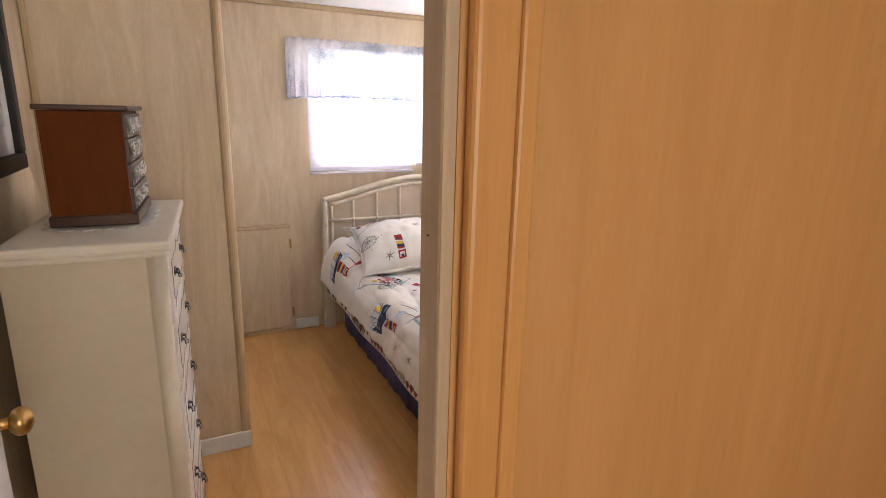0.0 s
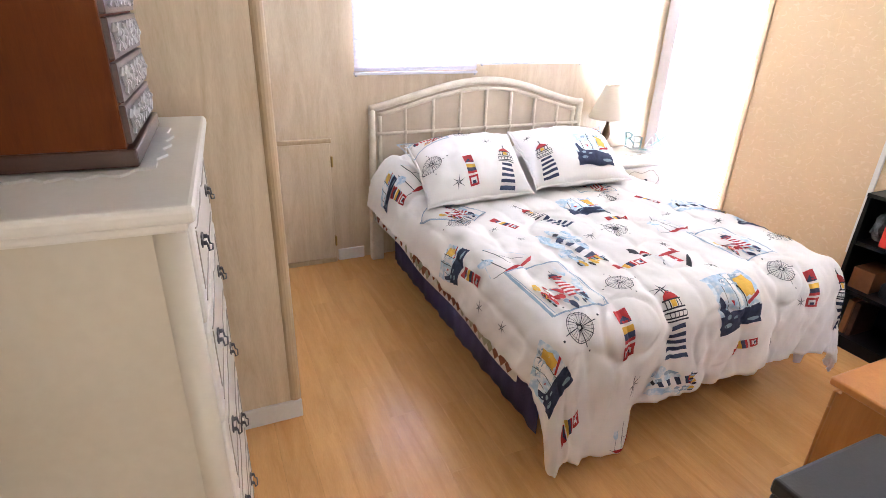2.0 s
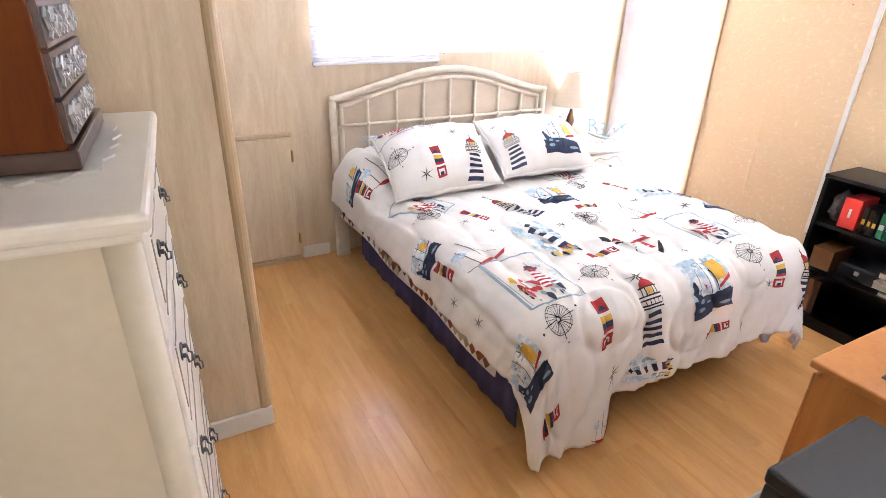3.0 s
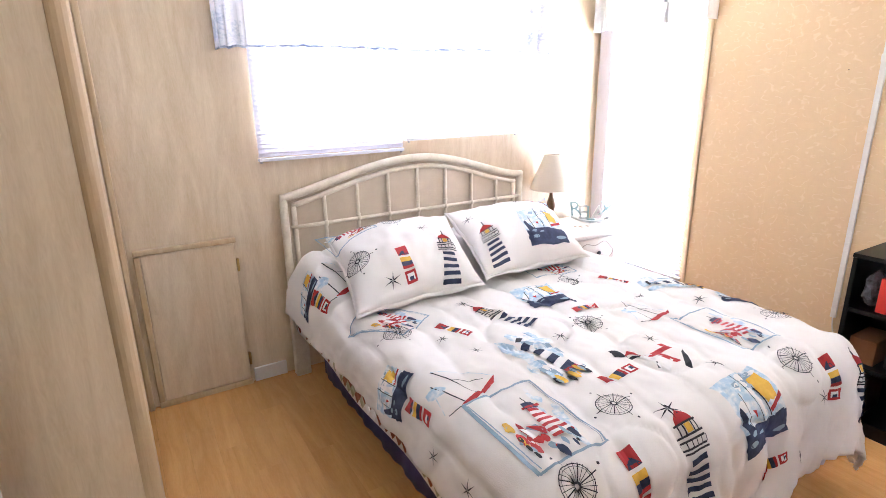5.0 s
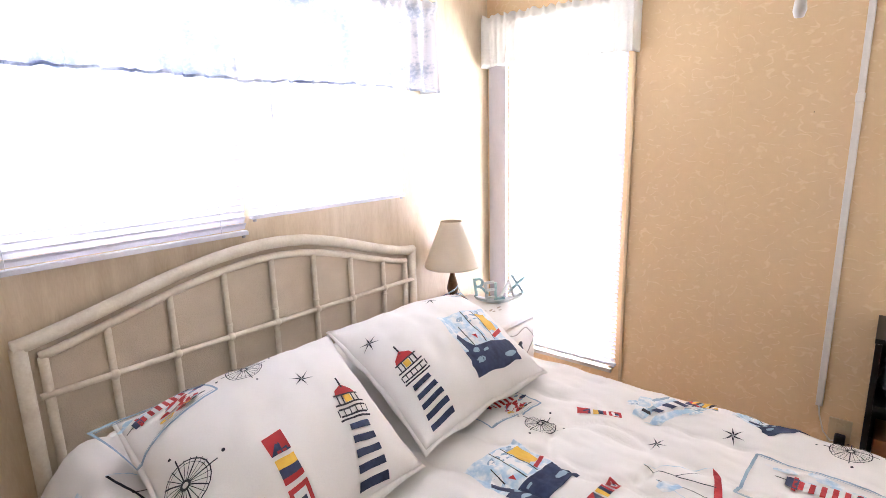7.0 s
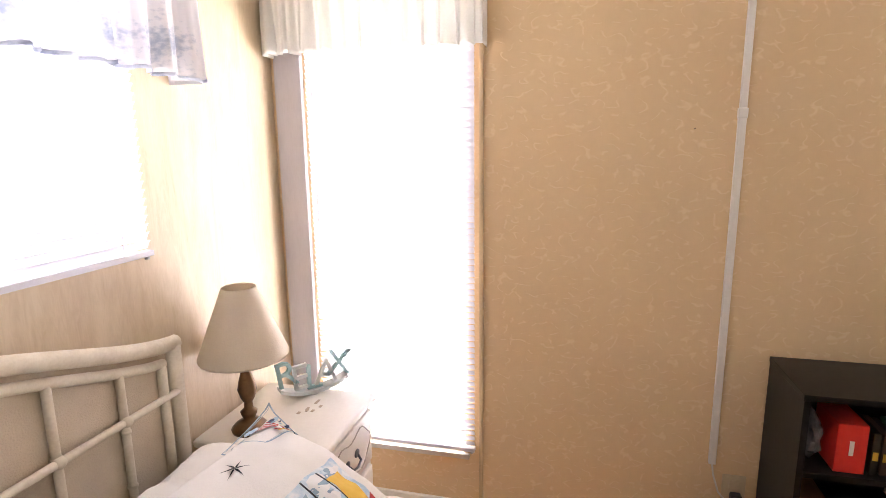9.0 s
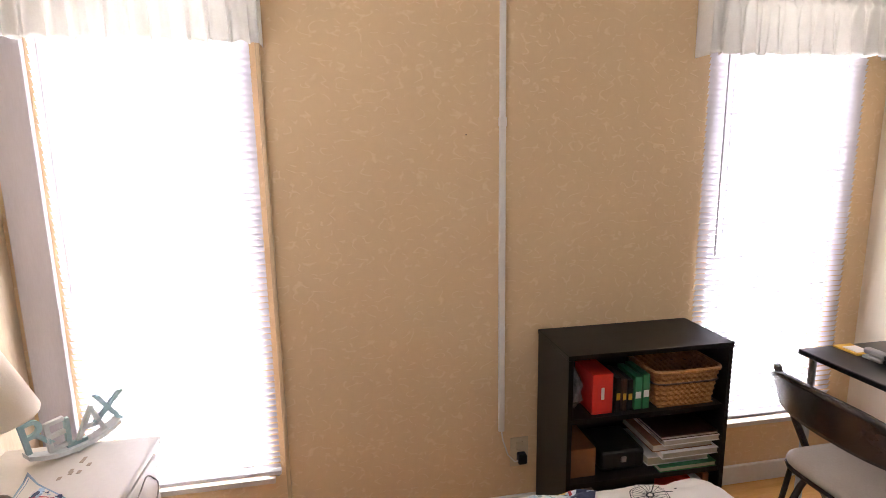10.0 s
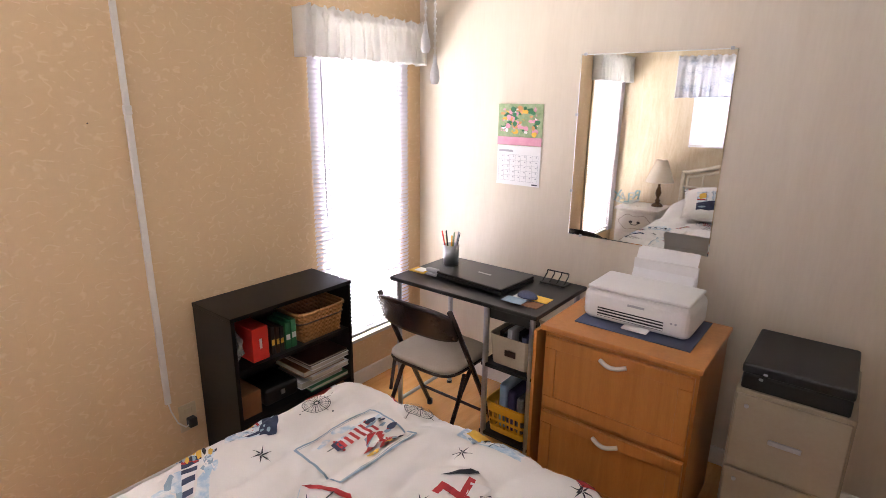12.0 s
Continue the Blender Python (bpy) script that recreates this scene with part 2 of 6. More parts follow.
M["outlet"] = mat("almond_plastic", (0.62, 0.50, 0.33), (0.56, 0.44, 0.28), rough=0.45)
M["conduit"] = mat("ivory_conduit", (0.78, 0.75, 0.70), (0.70, 0.66, 0.60), rough=0.5, bump=0.02)
M["ground"] = mat("pale_gravel", (0.42, 0.41, 0.39), (0.30, 0.29, 0.27), rough=0.9, scale=1, fine=40)

for node in M["panel"].node_tree.nodes:
    if node.type == "VALTORGB":
        node.color_ramp.elements[0].position, node.color_ramp.elements[1].position = 0.32, 0.66
for node in M["plank"].node_tree.nodes:
    if node.type == "VALTORGB":
        node.color_ramp.elements[0].position, node.color_ramp.elements[1].position = 0.33, 0.66
for key, level in (("cherry", 0.15), ("black", 0.25), ("cloth", 0.2), ("purple", 0.2)):
    M[key].node_tree.nodes["Principled BSDF"].inputs["Specular IOR Level"].default_value = level


def glass():
    m = bpy.data.materials.new("window_glass")
    m.use_nodes = True
    b = m.node_tree.nodes["Principled BSDF"]
    b.inputs["Transmission Weight"].default_value, b.inputs["Roughness"].default_value, b.inputs["IOR"].default_value = 1.0, 0.0, 1.45
    return m


def mirror_glass():
    m = bpy.data.materials.new("silvered_mirror")
    m.use_nodes = True
    b = m.node_tree.nodes["Principled BSDF"]
    b.inputs["Base Color"].default_value = (0.74, 0.76, 0.75, 1)
    b.inputs["Metallic"].default_value, b.inputs["Roughness"].default_value = 1.0, 0.015
    return m


M["jambgrey"] = mat("lilac_grey_board", (0.54, 0.52, 0.57), (0.46, 0.44, 0.48), rough=0.5, stretch=(3, 3, 0.5))
M["glass"], M["mirror"] = glass(), mirror_glass()

# ---- building helpers ----
def thing(name, at, label, category, group="", kind=""):
    ob = new(name)
    ob.empty_display_size = 0.05
    ob.location = Vector(at) * K
    return tagged(ob, label, category, group, kind)


def part(name, bm, material, parent=None, label="", smooth=False):
    """One mesh object, built in plan units, under a thing or a part."""
    bmesh.ops.recalc_face_normals(bm, faces=bm.faces)
    bm.transform(Matrix.Scale(K, 4))
    me = bpy.data.meshes.new(name)
    if smooth:
        for f in bm.faces:
            f.smooth = True
    bm.to_mesh(me)
    bm.free()
    for key in (material if isinstance(material, (list, tuple)) else [material]):
        me.materials.append(M[key])
    ob = new(name, me)
    if parent:
        ob.parent = parent
        if parent.type == "EMPTY":
            ob.matrix_parent_inverse = Matrix.Translation(-parent.location)
    return tagged(ob, label)


def structure(name, bm, material, label, category):
    return tagged(part(name, bm, material), label, category, "", "structure")


def share(src, name, parent, offset):
    """Another object on the same mesh, moved by offset."""
    ob = new(name, src.data)
    ob.parent = parent
    ob.matrix_parent_inverse = src.matrix_parent_inverse.copy()
    ob.location = Vector(offset) * K
    return ob


def box(bm, x0, x1, y0, y1, z0, z1, bev=0.0, seg=2, mi=0):
    r = bmesh.ops.create_cube(bm, size=1)
    vs = r["verts"]
    bmesh.ops.transform(bm, matrix=Matrix.Translation(((x0 + x1) / 2, (y0 + y1) / 2, (z0 + z1) / 2)) @ Matrix.Diagonal((abs(x1 - x0), abs(y1 - y0), abs(z1 - z0), 1)), verts=vs)
    fs = {f for v in vs for f in v.link_faces}
    for f in fs:
        f.material_index = mi
    if bev:
        es = list({e for v in vs for e in v.link_edges})
        bmesh.ops.bevel(bm, geom=es, offset=bev, segments=seg, affect="EDGES", profile=0.5)
    return bm


def B(*a, **k):
    return box(bmesh.new(), *a, **k)


def rod(bm, p0, p1, r0, r1=None, seg=10):
    p0, p1 = Vector(p0), Vector(p1)
    d = p1 - p0
    m = Matrix.Translation((p0 + p1) / 2) @ d.to_track_quat("Z", "Y").to_matrix().to_4x4()
    bmesh.ops.create_cone(bm, cap_ends=True, segments=seg, radius1=r0, radius2=r0 if r1 is None else r1, depth=d.length, matrix=m)
    return bm


def tube(bm, pts, r, seg=8):
    """A round bar along a line of points."""
    pts = [Vector(p) for p in pts]
    rings = []
    side = None
    for i, p in enumerate(pts):
        d = (pts[min(i + 1, len(pts) - 1)] - pts[max(i - 1, 0)]).normalized()
        if side is None:
            side = d.orthogonal().normalized()
        side = (side - d * side.dot(d)).normalized()
        up = d.cross(side)
        rings.append([bm.verts.new(p + (side * math.cos(a) + up * math.sin(a)) * r) for a in [2 * math.pi * k / seg for k in range(seg)]])
    for a, b in zip(rings, rings[1:]):
        for k in range(seg):
            bm.faces.new((a[k], a[(k + 1) % seg], b[(k + 1) % seg], b[k]))
    bm.faces.new(rings[0][::-1])
    bm.faces.new(rings[-1])
    return bm


def lathe(bm, profile, cx, cy, seg=24):
    rings = [[bm.verts.new((cx + r * math.cos(2 * math.pi * k / seg), cy + r * math.sin(2 * math.pi * k / seg), z)) for k in range(seg)] for r, z in profile]
    for a, b in zip(rings, rings[1:]):
        for k in range(seg):
            bm.faces.new((a[k], a[(k + 1) % seg], b[(k + 1) % seg], b[k]))
    return bm


def sheet(bm, fn, nu, nv):
    """A surface fn(i / nu, j / nv)."""
    g = [[bm.verts.new(fn(i / nu, j / nv)) for j in range(nv + 1)] for i in range(nu + 1)]
    for i in range(nu):
        for j in range(nv):
            bm.faces.new((g[i][j], g[i + 1][j], g[i + 1][j + 1], g[i][j + 1]))
    return bm


def thicken(ob, t, offset=-1.0):
    s = ob.modifiers.new("thickness", "SOLIDIFY")
    s.thickness, s.offset = t, offset
    return ob


def wall_with_holes(u0, u1, z0, z1, holes, place):
    """Boxes round the holes; place(bm, ua, ub, za, zb) adds one box."""
    bm = bmesh.new()
    at = u0
    for a, b, za, zb in sorted(holes):
        place(bm, at, a, z0, z1)
        place(bm, a, b, z0, za)
        place(bm, a, b, zb, z1)
        at = b
    place(bm, at, u1, z0, z1)
    return bm


# ---- the shell ----
CEIL = 2.07
SOUTH = -2.97
WEST = -3.26
E_HOLES = [(-2.785, -2.272, 0.27, 1.77), (-0.672, -0.155, 0.27, 1.77)]
N_HOLES = [(-2.04, -1.40, 1.11, 1.69), (-1.335, -0.665, 1.11, 1.69)]
structure("wall_north", wall_with_holes(WEST - 0.1, 0.1, 0, CEIL, N_HOLES, lambda bm, a, b, c, d: box(bm, a, b, 0, 0.1, c, d)),
          "panel", "pale whitewashed wood panelling with wavy grain behind the bed", "wall")
structure("wall_east", wall_with_holes(SOUTH - 0.1, 0.0, 0, CEIL, E_HOLES, lambda bm, a, b, c, d: box(bm, 0, 0.1, a, b, c, d)),
          "paper", "tan wallpaper wall with embossed leaf strokes", "wall")
DOOR, ROOM_SIDE = (-3.225, -2.606), -2.55
structure("wall_south", wall_with_holes(WEST - 0.1, 0.0, 0, CEIL, [(DOOR[0], ROOM_SIDE, 0, 1.92)], lambda bm, a, b, c, d: box(bm, a, b, SOUTH - 0.045, SOUTH, c, d) if d > c else None),
          "south", "light beige striped wallboard opposite the bed", "wall")
structure("wall_hall", wall_with_holes(WEST - 0.1, 0.0, 0, CEIL, [(DOOR[0], DOOR[1], 0, 1.92)], lambda bm, a, b, c, d: box(bm, a, b, SOUTH - 0.1, SOUTH - 0.048, c, d) if d > c else None),
          "hallwood", "honey birch panelling on the hall side", "wall")
structure("wall_west", B(WEST - 0.1, WEST, -5.2, 0, 0, CEIL), "panel", "pale wood panelling beside the dresser", "wall")
# out of view: added only to close the hall on its east side
structure("wall_hall_east", B(-1.0, -0.9, -5.2, SOUTH - 0.1, 0, CEIL), "hallwood", "unseen honey birch wall added to close the hall", "wall")
# unseen end wall, added with an opening that holds the hall fill lamp
structure("wall_hall_south", wall_with_holes(WEST, -1.0, 0, CEIL, [(-3.2, -2.0, 0.75, 1.85)], lambda bm, a, b, c, d: box(bm, a, b, -5.2, -5.1, c, d)),
          "hallwood", "unseen honey birch wall with an added opening for the hall fill lamp", "wall")
def house_plan(z0, z1):
    bm = B(WEST - 0.1, 0.1, SOUTH - 0.1, 0.1, z0, z1)
    box(bm, WEST - 0.1, -0.9, -5.2, SOUTH - 0.1, z0, z1)
    return bm


structure("ceiling", house_plan(CEIL, CEIL + 0.1), "ceiling", "white textured ceiling boards", "ceiling")
structure("subfloor", house_plan(-0.06, -0.012), "plank", "floor base under the maple laminate", "floor")
structure("ground", B(-60, 60, -60, 60, -0.9, -0.8), "ground", "pale gravel ground outside", "ground")
# closet that stands out from the west wall
CX, CY = -2.663, -1.259
structure("wall_closet_side", B(WEST, CX - 0.03, CY, CY + 0.04, 0, CEIL), "panel", "washed wood closet side panel behind the dresser", "wall")
structure("wall_closet_front", B(CX - 0.131, CX - 0.062, CY + 0.04, -0.0, 0, CEIL), "panel", "closet front wall around its white door", "wall")


def trims():
    bm = bmesh.new()
    rod(bm, (CX - 0.012, CY + 0.012, 0.0), (CX - 0.012, CY + 0.012, CEIL), 0.021, seg=14)
    structure("trim_closet_corner", bm, "oak_trim", "rounded washed oak corner moulding", "trim")
    bm = B(WEST + 0.0, WEST + 0.02, CY - 0.022, CY, 0.0, CEIL, bev=0.006)
    structure("trim_west_corner", bm, "oak_trim", "thin oak corner strip", "trim")
    bm = B(-2.676, -2.652, -0.03, 0.0, 0, CEIL, bev=0.006)
    structure("trim_north_corner", bm, "oak_trim", "thin oak strip in the closet corner", "trim")
    structure("trim_ceiling_north", B(-2.6, 0.0, -0.018, 0.0, CEIL - 0.03, CEIL, bev=0.004), "oak_trim", "slim ceiling moulding", "trim")
    structure("trim_ceiling_east", B(-0.018, 0.0, SOUTH, -0.02, CEIL - 0.03, CEIL, bev=0.004), "oak_trim", "slim ceiling moulding", "trim")
    structure("baseboard", B(-2.215, -2.06, -0.014, 0.0, 0, 0.07, bev=0.004), "base", "white painted baseboard beside the hatch", "baseboard")
    structure("baseboard", B(WEST, CX + 0.008, CY - 0.014, CY, 0, 0.075, bev=0.004), "base", "white painted baseboard of the closet", "baseboard")
    structure("baseboard", B(-0.014, 0.0, SOUTH, -0.02, 0, 0.08, bev=0.004), "base", "white painted baseboard under the windows", "baseboard")
    structure("baseboard", B(ROOM_SIDE + 0.03, -0.02, SOUTH, SOUTH + 0.014, 0, 0.08, bev=0.004), "base", "white painted baseboard behind the desk", "baseboard")
    # butt joints of the wallpapered boards
    for y in (-1.103,):
        structure("trim_seam", B(-0.0012, 0.0, y - 0.0015, y + 0.0015, 0.082, CEIL - 0.032), "paper", "fine joint between two wallpapered boards", "trim")
    # wood strips beside the tall windows
    for y in (-0.735,):
        structure("trim_window_side", B(-0.014, 0.0, y - 0.007, y + 0.007, 0.0 + 0.08, CEIL - 0.03, bev=0.004), "oak_trim", "narrow tan wood strip beside the tall window", "trim")


trims()


def doorway():
    x = DOOR[1]
    t = thing("door_frame", (x, SOUTH - 0.05, 0), "beige door jamb with honey pine casing on the hall side", "door frame", kind="structure")
    part("jamb", B(x - 0.014, x + 0.03, SOUTH - 0.098, SOUTH - 0.046, 0, 1.94, bev=0.005), "jamb", t, "beige wood jamb")
    part("stop", B(x + 0.031, ROOM_SIDE + 0.001, SOUTH - 0.0455, SOUTH - 0.03, 0, 1.93, bev=0.003), "jamb", t)
    part("jamb", B(DOOR[0] - 0.02, DOOR[0] + 0.002, SOUTH - 0.098, SOUTH + 0.004, 0, 1.94, bev=0.004), "jamb", t)
    part("head_jamb", B(DOOR[0] + 0.003, x - 0.003, SOUTH - 0.098, SOUTH + 0.004, 1.918, 1.94, bev=0.003), "jamb", t)
    bm = B(x + 0.006, x + 0.075, SOUTH - 0.118, SOUTH - 0.1, 0, 1.98, bev=0.007, seg=3)
    box(bm, x + 0.052, x + 0.075, SOUTH - 0.124, SOUTH - 0.115, 0, 1.98, bev=0.004)
    part("casing", bm, "casing", t, "honey pine casing")
    part("casing", B(DOOR[0] - 0.075, DOOR[0] - 0.006, SOUTH - 0.118, SOUTH - 0.1, 0, 1.98, bev=0.007), "casing", t)
    part("casing", B(DOOR[0] - 0.005, x + 0.005, SOUTH - 0.118, SOUTH - 0.1, 1.925, 1.985, bev=0.007), "casing", t)
    bm = bmesh.new()
    rod(bm, (x - 0.0155, SOUTH - 0.07, 1.33), (x - 0.013, SOUTH - 0.07, 1.33), 0.0013, seg=8)
    part("screw_hole", bm, "walnut", t)
    d = thing("door_1", (DOOR[0], SOUTH, 0), "white painted bedroom door standing open beside the dresser", "door", kind="structure")
    part("door_slab", B(-3.228, -3.195, SOUTH + 0.01, -2.33, 0.01, 1.9, bev=0.003), "door", d)
    bm = bmesh.new()
    rod(bm, (-3.195, -2.39, 0.88), (-3.187, -2.39, 0.88), 0.03, seg=20)
    rod(bm, (-3.189, -2.39, 0.88), (-3.158, -2.39, 0.88), 0.011, seg=12)
    bmesh.ops.create_uvsphere(bm, u_segments=18, v_segments=12, radius=0.027, matrix=Matrix.Translation((-3.145, -2.39, 0.88)) @ Matrix.Diagonal((0.75, 1, 1, 1)))
    part("door_knob", bm, "brass", d, "worn brass door knob", smooth=True)
    for z in (0.25, 1.0, 1.7):
        bm = bmesh.new()
        rod(bm, (-3.191, SOUTH + 0.012, z - 0.04), (-3.191, SOUTH + 0.012, z + 0.04), 0.006)
        part("hinge", bm, "brass", d)


doorway()


def hatch():
    t = thing("wall_hatch", (-2.39, -0.01, 0), "small pale wood access hatch low in the panelled wall", "hatch", kind="structure")
    part("hatch_door", B(-2.606, -2.236, -0.022, -0.004, 0.03, 0.705, bev=0.003), "panel", t)
    part("frame_strip", B(-2.632, -2.226, -0.03, 0, 0.706, 0.73, bev=0.006), "oak_trim", t)
    part("frame_strip", B(-2.632, -2.608, -0.026, 0, 0.028, 0.704, bev=0.005), "oak_trim", t)
    part("frame_strip", B(-2.632, -2.226, -0.026, 0, 0.0, 0.026, bev=0.005), "oak_trim", t)
    for z in (0.6, 0.13):
        part("hinge", B(-2.233, -2.222, -0.024, 0, z - 0.03, z + 0.03, bev=0.003), "brass", t, "small dark brass hinge")


hatch()


def closet_door():
    x = CX - 0.058
    t = thing("closet_door", (x, -0.62, 0), "white closet door with rows of vent holes and dark knobs", "closet door", kind="structure")
    part("door_panel", B(x - 0.002, x + 0.012, -1.215, -0.66, 0.03, 1.94, bev=0.003), "door", t)
    part("door_panel", B(x - 0.002, x + 0.012, -0.652, -0.1, 0.03, 1.94, bev=0.003), "door", t)
    bm = bmesh.new()
    for r in range(27):
        for c in range(12):
            z, y = 0.95 + r * 0.035, -1.17 + c * 0.088
            rod(bm, (x + 0.0115, y, z), (x + 0.0128, y, z), 0.0062, seg=6)
    part("vent_hole", bm, "grey", t, "dark vent holes in rows")
    for y, z in ((-0.50, 0.83), (-0.72, 0.83)):
        bm = bmesh.new()
        rod(bm, (x + 0.012, y, z), (x + 0.034, y, z), 0.006)
        rod(bm, (x + 0.032, y, z), (x + 0.045, y, z), 0.014, 0.012, seg=14)
        part("knob", bm, "iron", t, "dark knob")


closet_door()


# ---- windows, blinds, valances ----
def window(name, axis, a, b, z0, z1, label):
    """Sash, glass and reveal in an opening of the east (x) or north (y) wall."""
    def bx(u0, u1, d0, d1, za, zb, bev=0.003):
        return B(d0, d1, u0, u1, za, zb, bev=bev) if axis == "x" else B(u0, u1, d0, d1, za, zb, bev=bev)
    mid = (a + b) / 2
    t = thing(name, (0.05, mid, z0) if axis == "x" else (mid, 0.05, z0), label, "window", kind="structure")
    f = 0.022
    part("window_frame", bx(a + 0.001, a + f, 0.045, 0.08, z0 + 0.001, z1 - 0.001), "frame", t)
    part("window_frame", bx(b - f, b - 0.001, 0.045, 0.08, z0 + 0.001, z1 - 0.001), "frame", t)
    part("window_frame", bx(a + f, b - f, 0.045, 0.08, z0 + 0.001, z0 + f), "frame", t)
    part("window_frame", bx(a + f, b - f, 0.045, 0.08, z1 - f, z1 - 0.001), "frame", t)
    p = part("pane", bx(a + f, b - f, 0.06, 0.064, z0 + f, z1 - f, 0), "glass", t)
    p.visible_shadow = False
    if axis == "x":
        part("window_sill", B(-0.012, 0.044, a - 0.02, b + 0.02, z0 - 0.022, z0 - 0.001, bev=0.003), "frame", t)
    return t


window("window_1", "x", -0.672, -0.155, 0.27, 1.77, "tall narrow bright window beside the nightstand")
window("window_2", "x", -2.785, -2.272, 0.27, 1.77, "tall narrow bright window beside the desk")
window("window_3", "y", -2.04, -1.40, 1.11, 1.69, "small square window above the headboard")
window("window_4", "y", -1.335, -0.665, 1.11, 1.69, "small square window above the headboard")


def mini_blind(axis, a, b, z0, z1, depth, wand_at, label, group):
    """Horizontal slat blind in front of the wall at depth (negative is into the room)."""
    def pt(u, d, z):
        return (d, u, z) if axis == "x" else (u, d, z)
    def bx(u0, u1, d0, d1, za, zb, bev=0.002):
        return B(d0, d1, u0, u1, za, zb, bev=bev) if axis == "x" else B(u0, u1, d0, d1, za, zb, bev=bev)
    mid = (a + b) / 2
    t = thing("window_blind", pt(mid, depth, z0), label, "blind", group)
    part("headrail", bx(a, b, depth - 0.014, depth + 0.014, z1 - 0.026, z1), "rail", t)
    part("bottom_rail", bx(a, b, depth - 0.012, depth + 0.012, z0, z0 + 0.014), "rail", t)
    n = int((z1 - 0.03 - z0 - 0.02) / 0.0205)
    tilt = radians(-60)
    bm = bmesh.new()
    vs = []
    for u in (a + 0.002, b - 0.002):
        for s, lift in ((-1, 0.0), (0, 0.0022), (1, 0.0)):
            for off in (0.0, 0.0007):
                d = s * 0.0118 * math.cos(tilt)
                z = z0 + 0.028 + s * 0.0118 * math.sin(tilt) + lift + off
                vs.append(bm.verts.new(pt(u, depth + d, z)))
    l, r = vs[:6], vs[6:]
    for q in ((0, 2), (2, 4)):
        bm.faces.new((l[q[0]], l[q[1]], r[q[1]], r[q[0]]))
        bm.faces.new((l[q[0] + 1], r[q[0] + 1], r[q[1] + 1], l[q[1] + 1]))
    first = part("slat", bm, "blind", t)
    for k in range(1, n):
        share(first, "slat", t, (0, 0, 0.0205 * k))
    for u in (a + 0.09, b - 0.09):
        part("ladder_cord", rod(bmesh.new(), pt(u, depth - 0.012, z0 + 0.01), pt(u, depth - 0.012, z1 - 0.02), 0.0009, seg=5), "rail", t)
    bm = bmesh.new()
    rod(bm, pt(wand_at, depth - 0.024, z1 - 0.03), pt(wand_at, depth - 0.024, z1 - 0.03 - (z1 - z0) * 0.55), 0.0032, seg=6)
    part("tilt_wand", bm, "rail", t, "clear plastic tilt wand")
    for u, z in ((a + 0.012, z0 + 0.004), (b - 0.012, z0 + 0.004)):
        v = pt(u, depth, z)
        part("hold_down_clip", rod(bmesh.new(), (v[0], v[1], v[2] - 0.012), (v[0], v[1], v[2] + 0.006), 0.006, seg=8), "grey", t)
    return t


mini_blind("x", -0.715, -0.135, 0.29, 1.82, -0.018, -0.17, "white vinyl slat blind over the tall window by the nightstand", "tall window blinds")
mini_blind("x", -2.853, -2.214, 0.295, 1.82, -0.018, -2.27, "white vinyl slat blind over the tall window by the desk", "tall window blinds")
mini_blind("y", -2.088, -1.372, 1.052, 1.80, -0.022, -1.97, "white vinyl slat blind hanging over the window above the bed", "small window blinds")
mini_blind("y", -1.352, -0.647, 1.098, 1.80, -0.022, -1.255, "white vinyl slat blind over the window above the bed", "small window blinds")


structure("trim_window_jamb", B(-0.02, 0.0, -0.12, -0.02, 0.25, 1.83, bev=0.003), "jambgrey", "lilac grey board between the window and the corner", "trim")


def valance(axis, a, b, z0, z1, out, material, hem, label, waves, swag=0.0):
    """A gathered curtain on a rod, with short side returns."""
    mid = (a + b) / 2
    t = thing("valance", (-0.05, mid, z1) if axis == "x" else (mid, -0.05, z1), label, "valance")
    L = b - a
    total = L + 2 * out

    def fn(i, j, inset=0.0, zoff=0.0):
        s = i * total
        depth = -out
        if s < out:
            u, depth, wob = a, -s, 0
        elif s > out + L:
            u, depth, wob = b, -(total - s), 0
        else:
            u, wob = a + s - out, 1
        fall = 1 - j
        ph = (u - a) / L * waves * 2 * math.pi
        head = 1.0 if j > 0.86 else 0.0
        amp = 0.004 + 0.014 * fall + (0.006 if head else 0)
        d = depth + wob * amp * (math.sin(ph) + 0.5 * math.sin(ph * 2.3 + 1) + 0.35 * math.sin(ph * 0.41))
        if 0.80 < j < 0.88:
            d = depth + wob * 0.004 * math.sin(ph * 2)
        z = z0 + (z1 - z0) * j + 0.006 * math.sin(ph * 1.7) * (head + 0.4 * fall) + zoff
        if swag:
            c = (u - a) / L
            z += swag * fall * max(0.0, math.sin(math.pi * ((c * 2) % 1.0))) ** 0.7
        u += wob * 0.006 * math.sin(ph * 1.3) * fall
        d = min(d, -0.006) if wob else d
        return (d + inset, u, z) if axis == "x" else (u, d + inset, z)
    bm = sheet(bmesh.new(), fn, 260, 16)
    f = part("fabric", bm, material, t, smooth=True)
    thicken(f, 0.0012)
    if hem:
        bm = sheet(bmesh.new(), lambda i, j: fn(i, j * 0.025, -0.0025), 260, 2)
        thicken(part("hem", bm, hem, t, "slate blue bound hem", smooth=True), 0.001)
    bm = bmesh.new()
    zr = z0 + (z1 - z0) * 0.84
    if axis == "x":
        rod(bm, (-out + 0.012, a + 0.01, zr), (-out + 0.012, b - 0.01, zr), 0.005)
    else:
        rod(bm, (a + 0.01, -out + 0.012, zr), (b - 0.01, -out + 0.012, zr), 0.005)
    part("curtain_rod", bm, "rail", t)
    return t


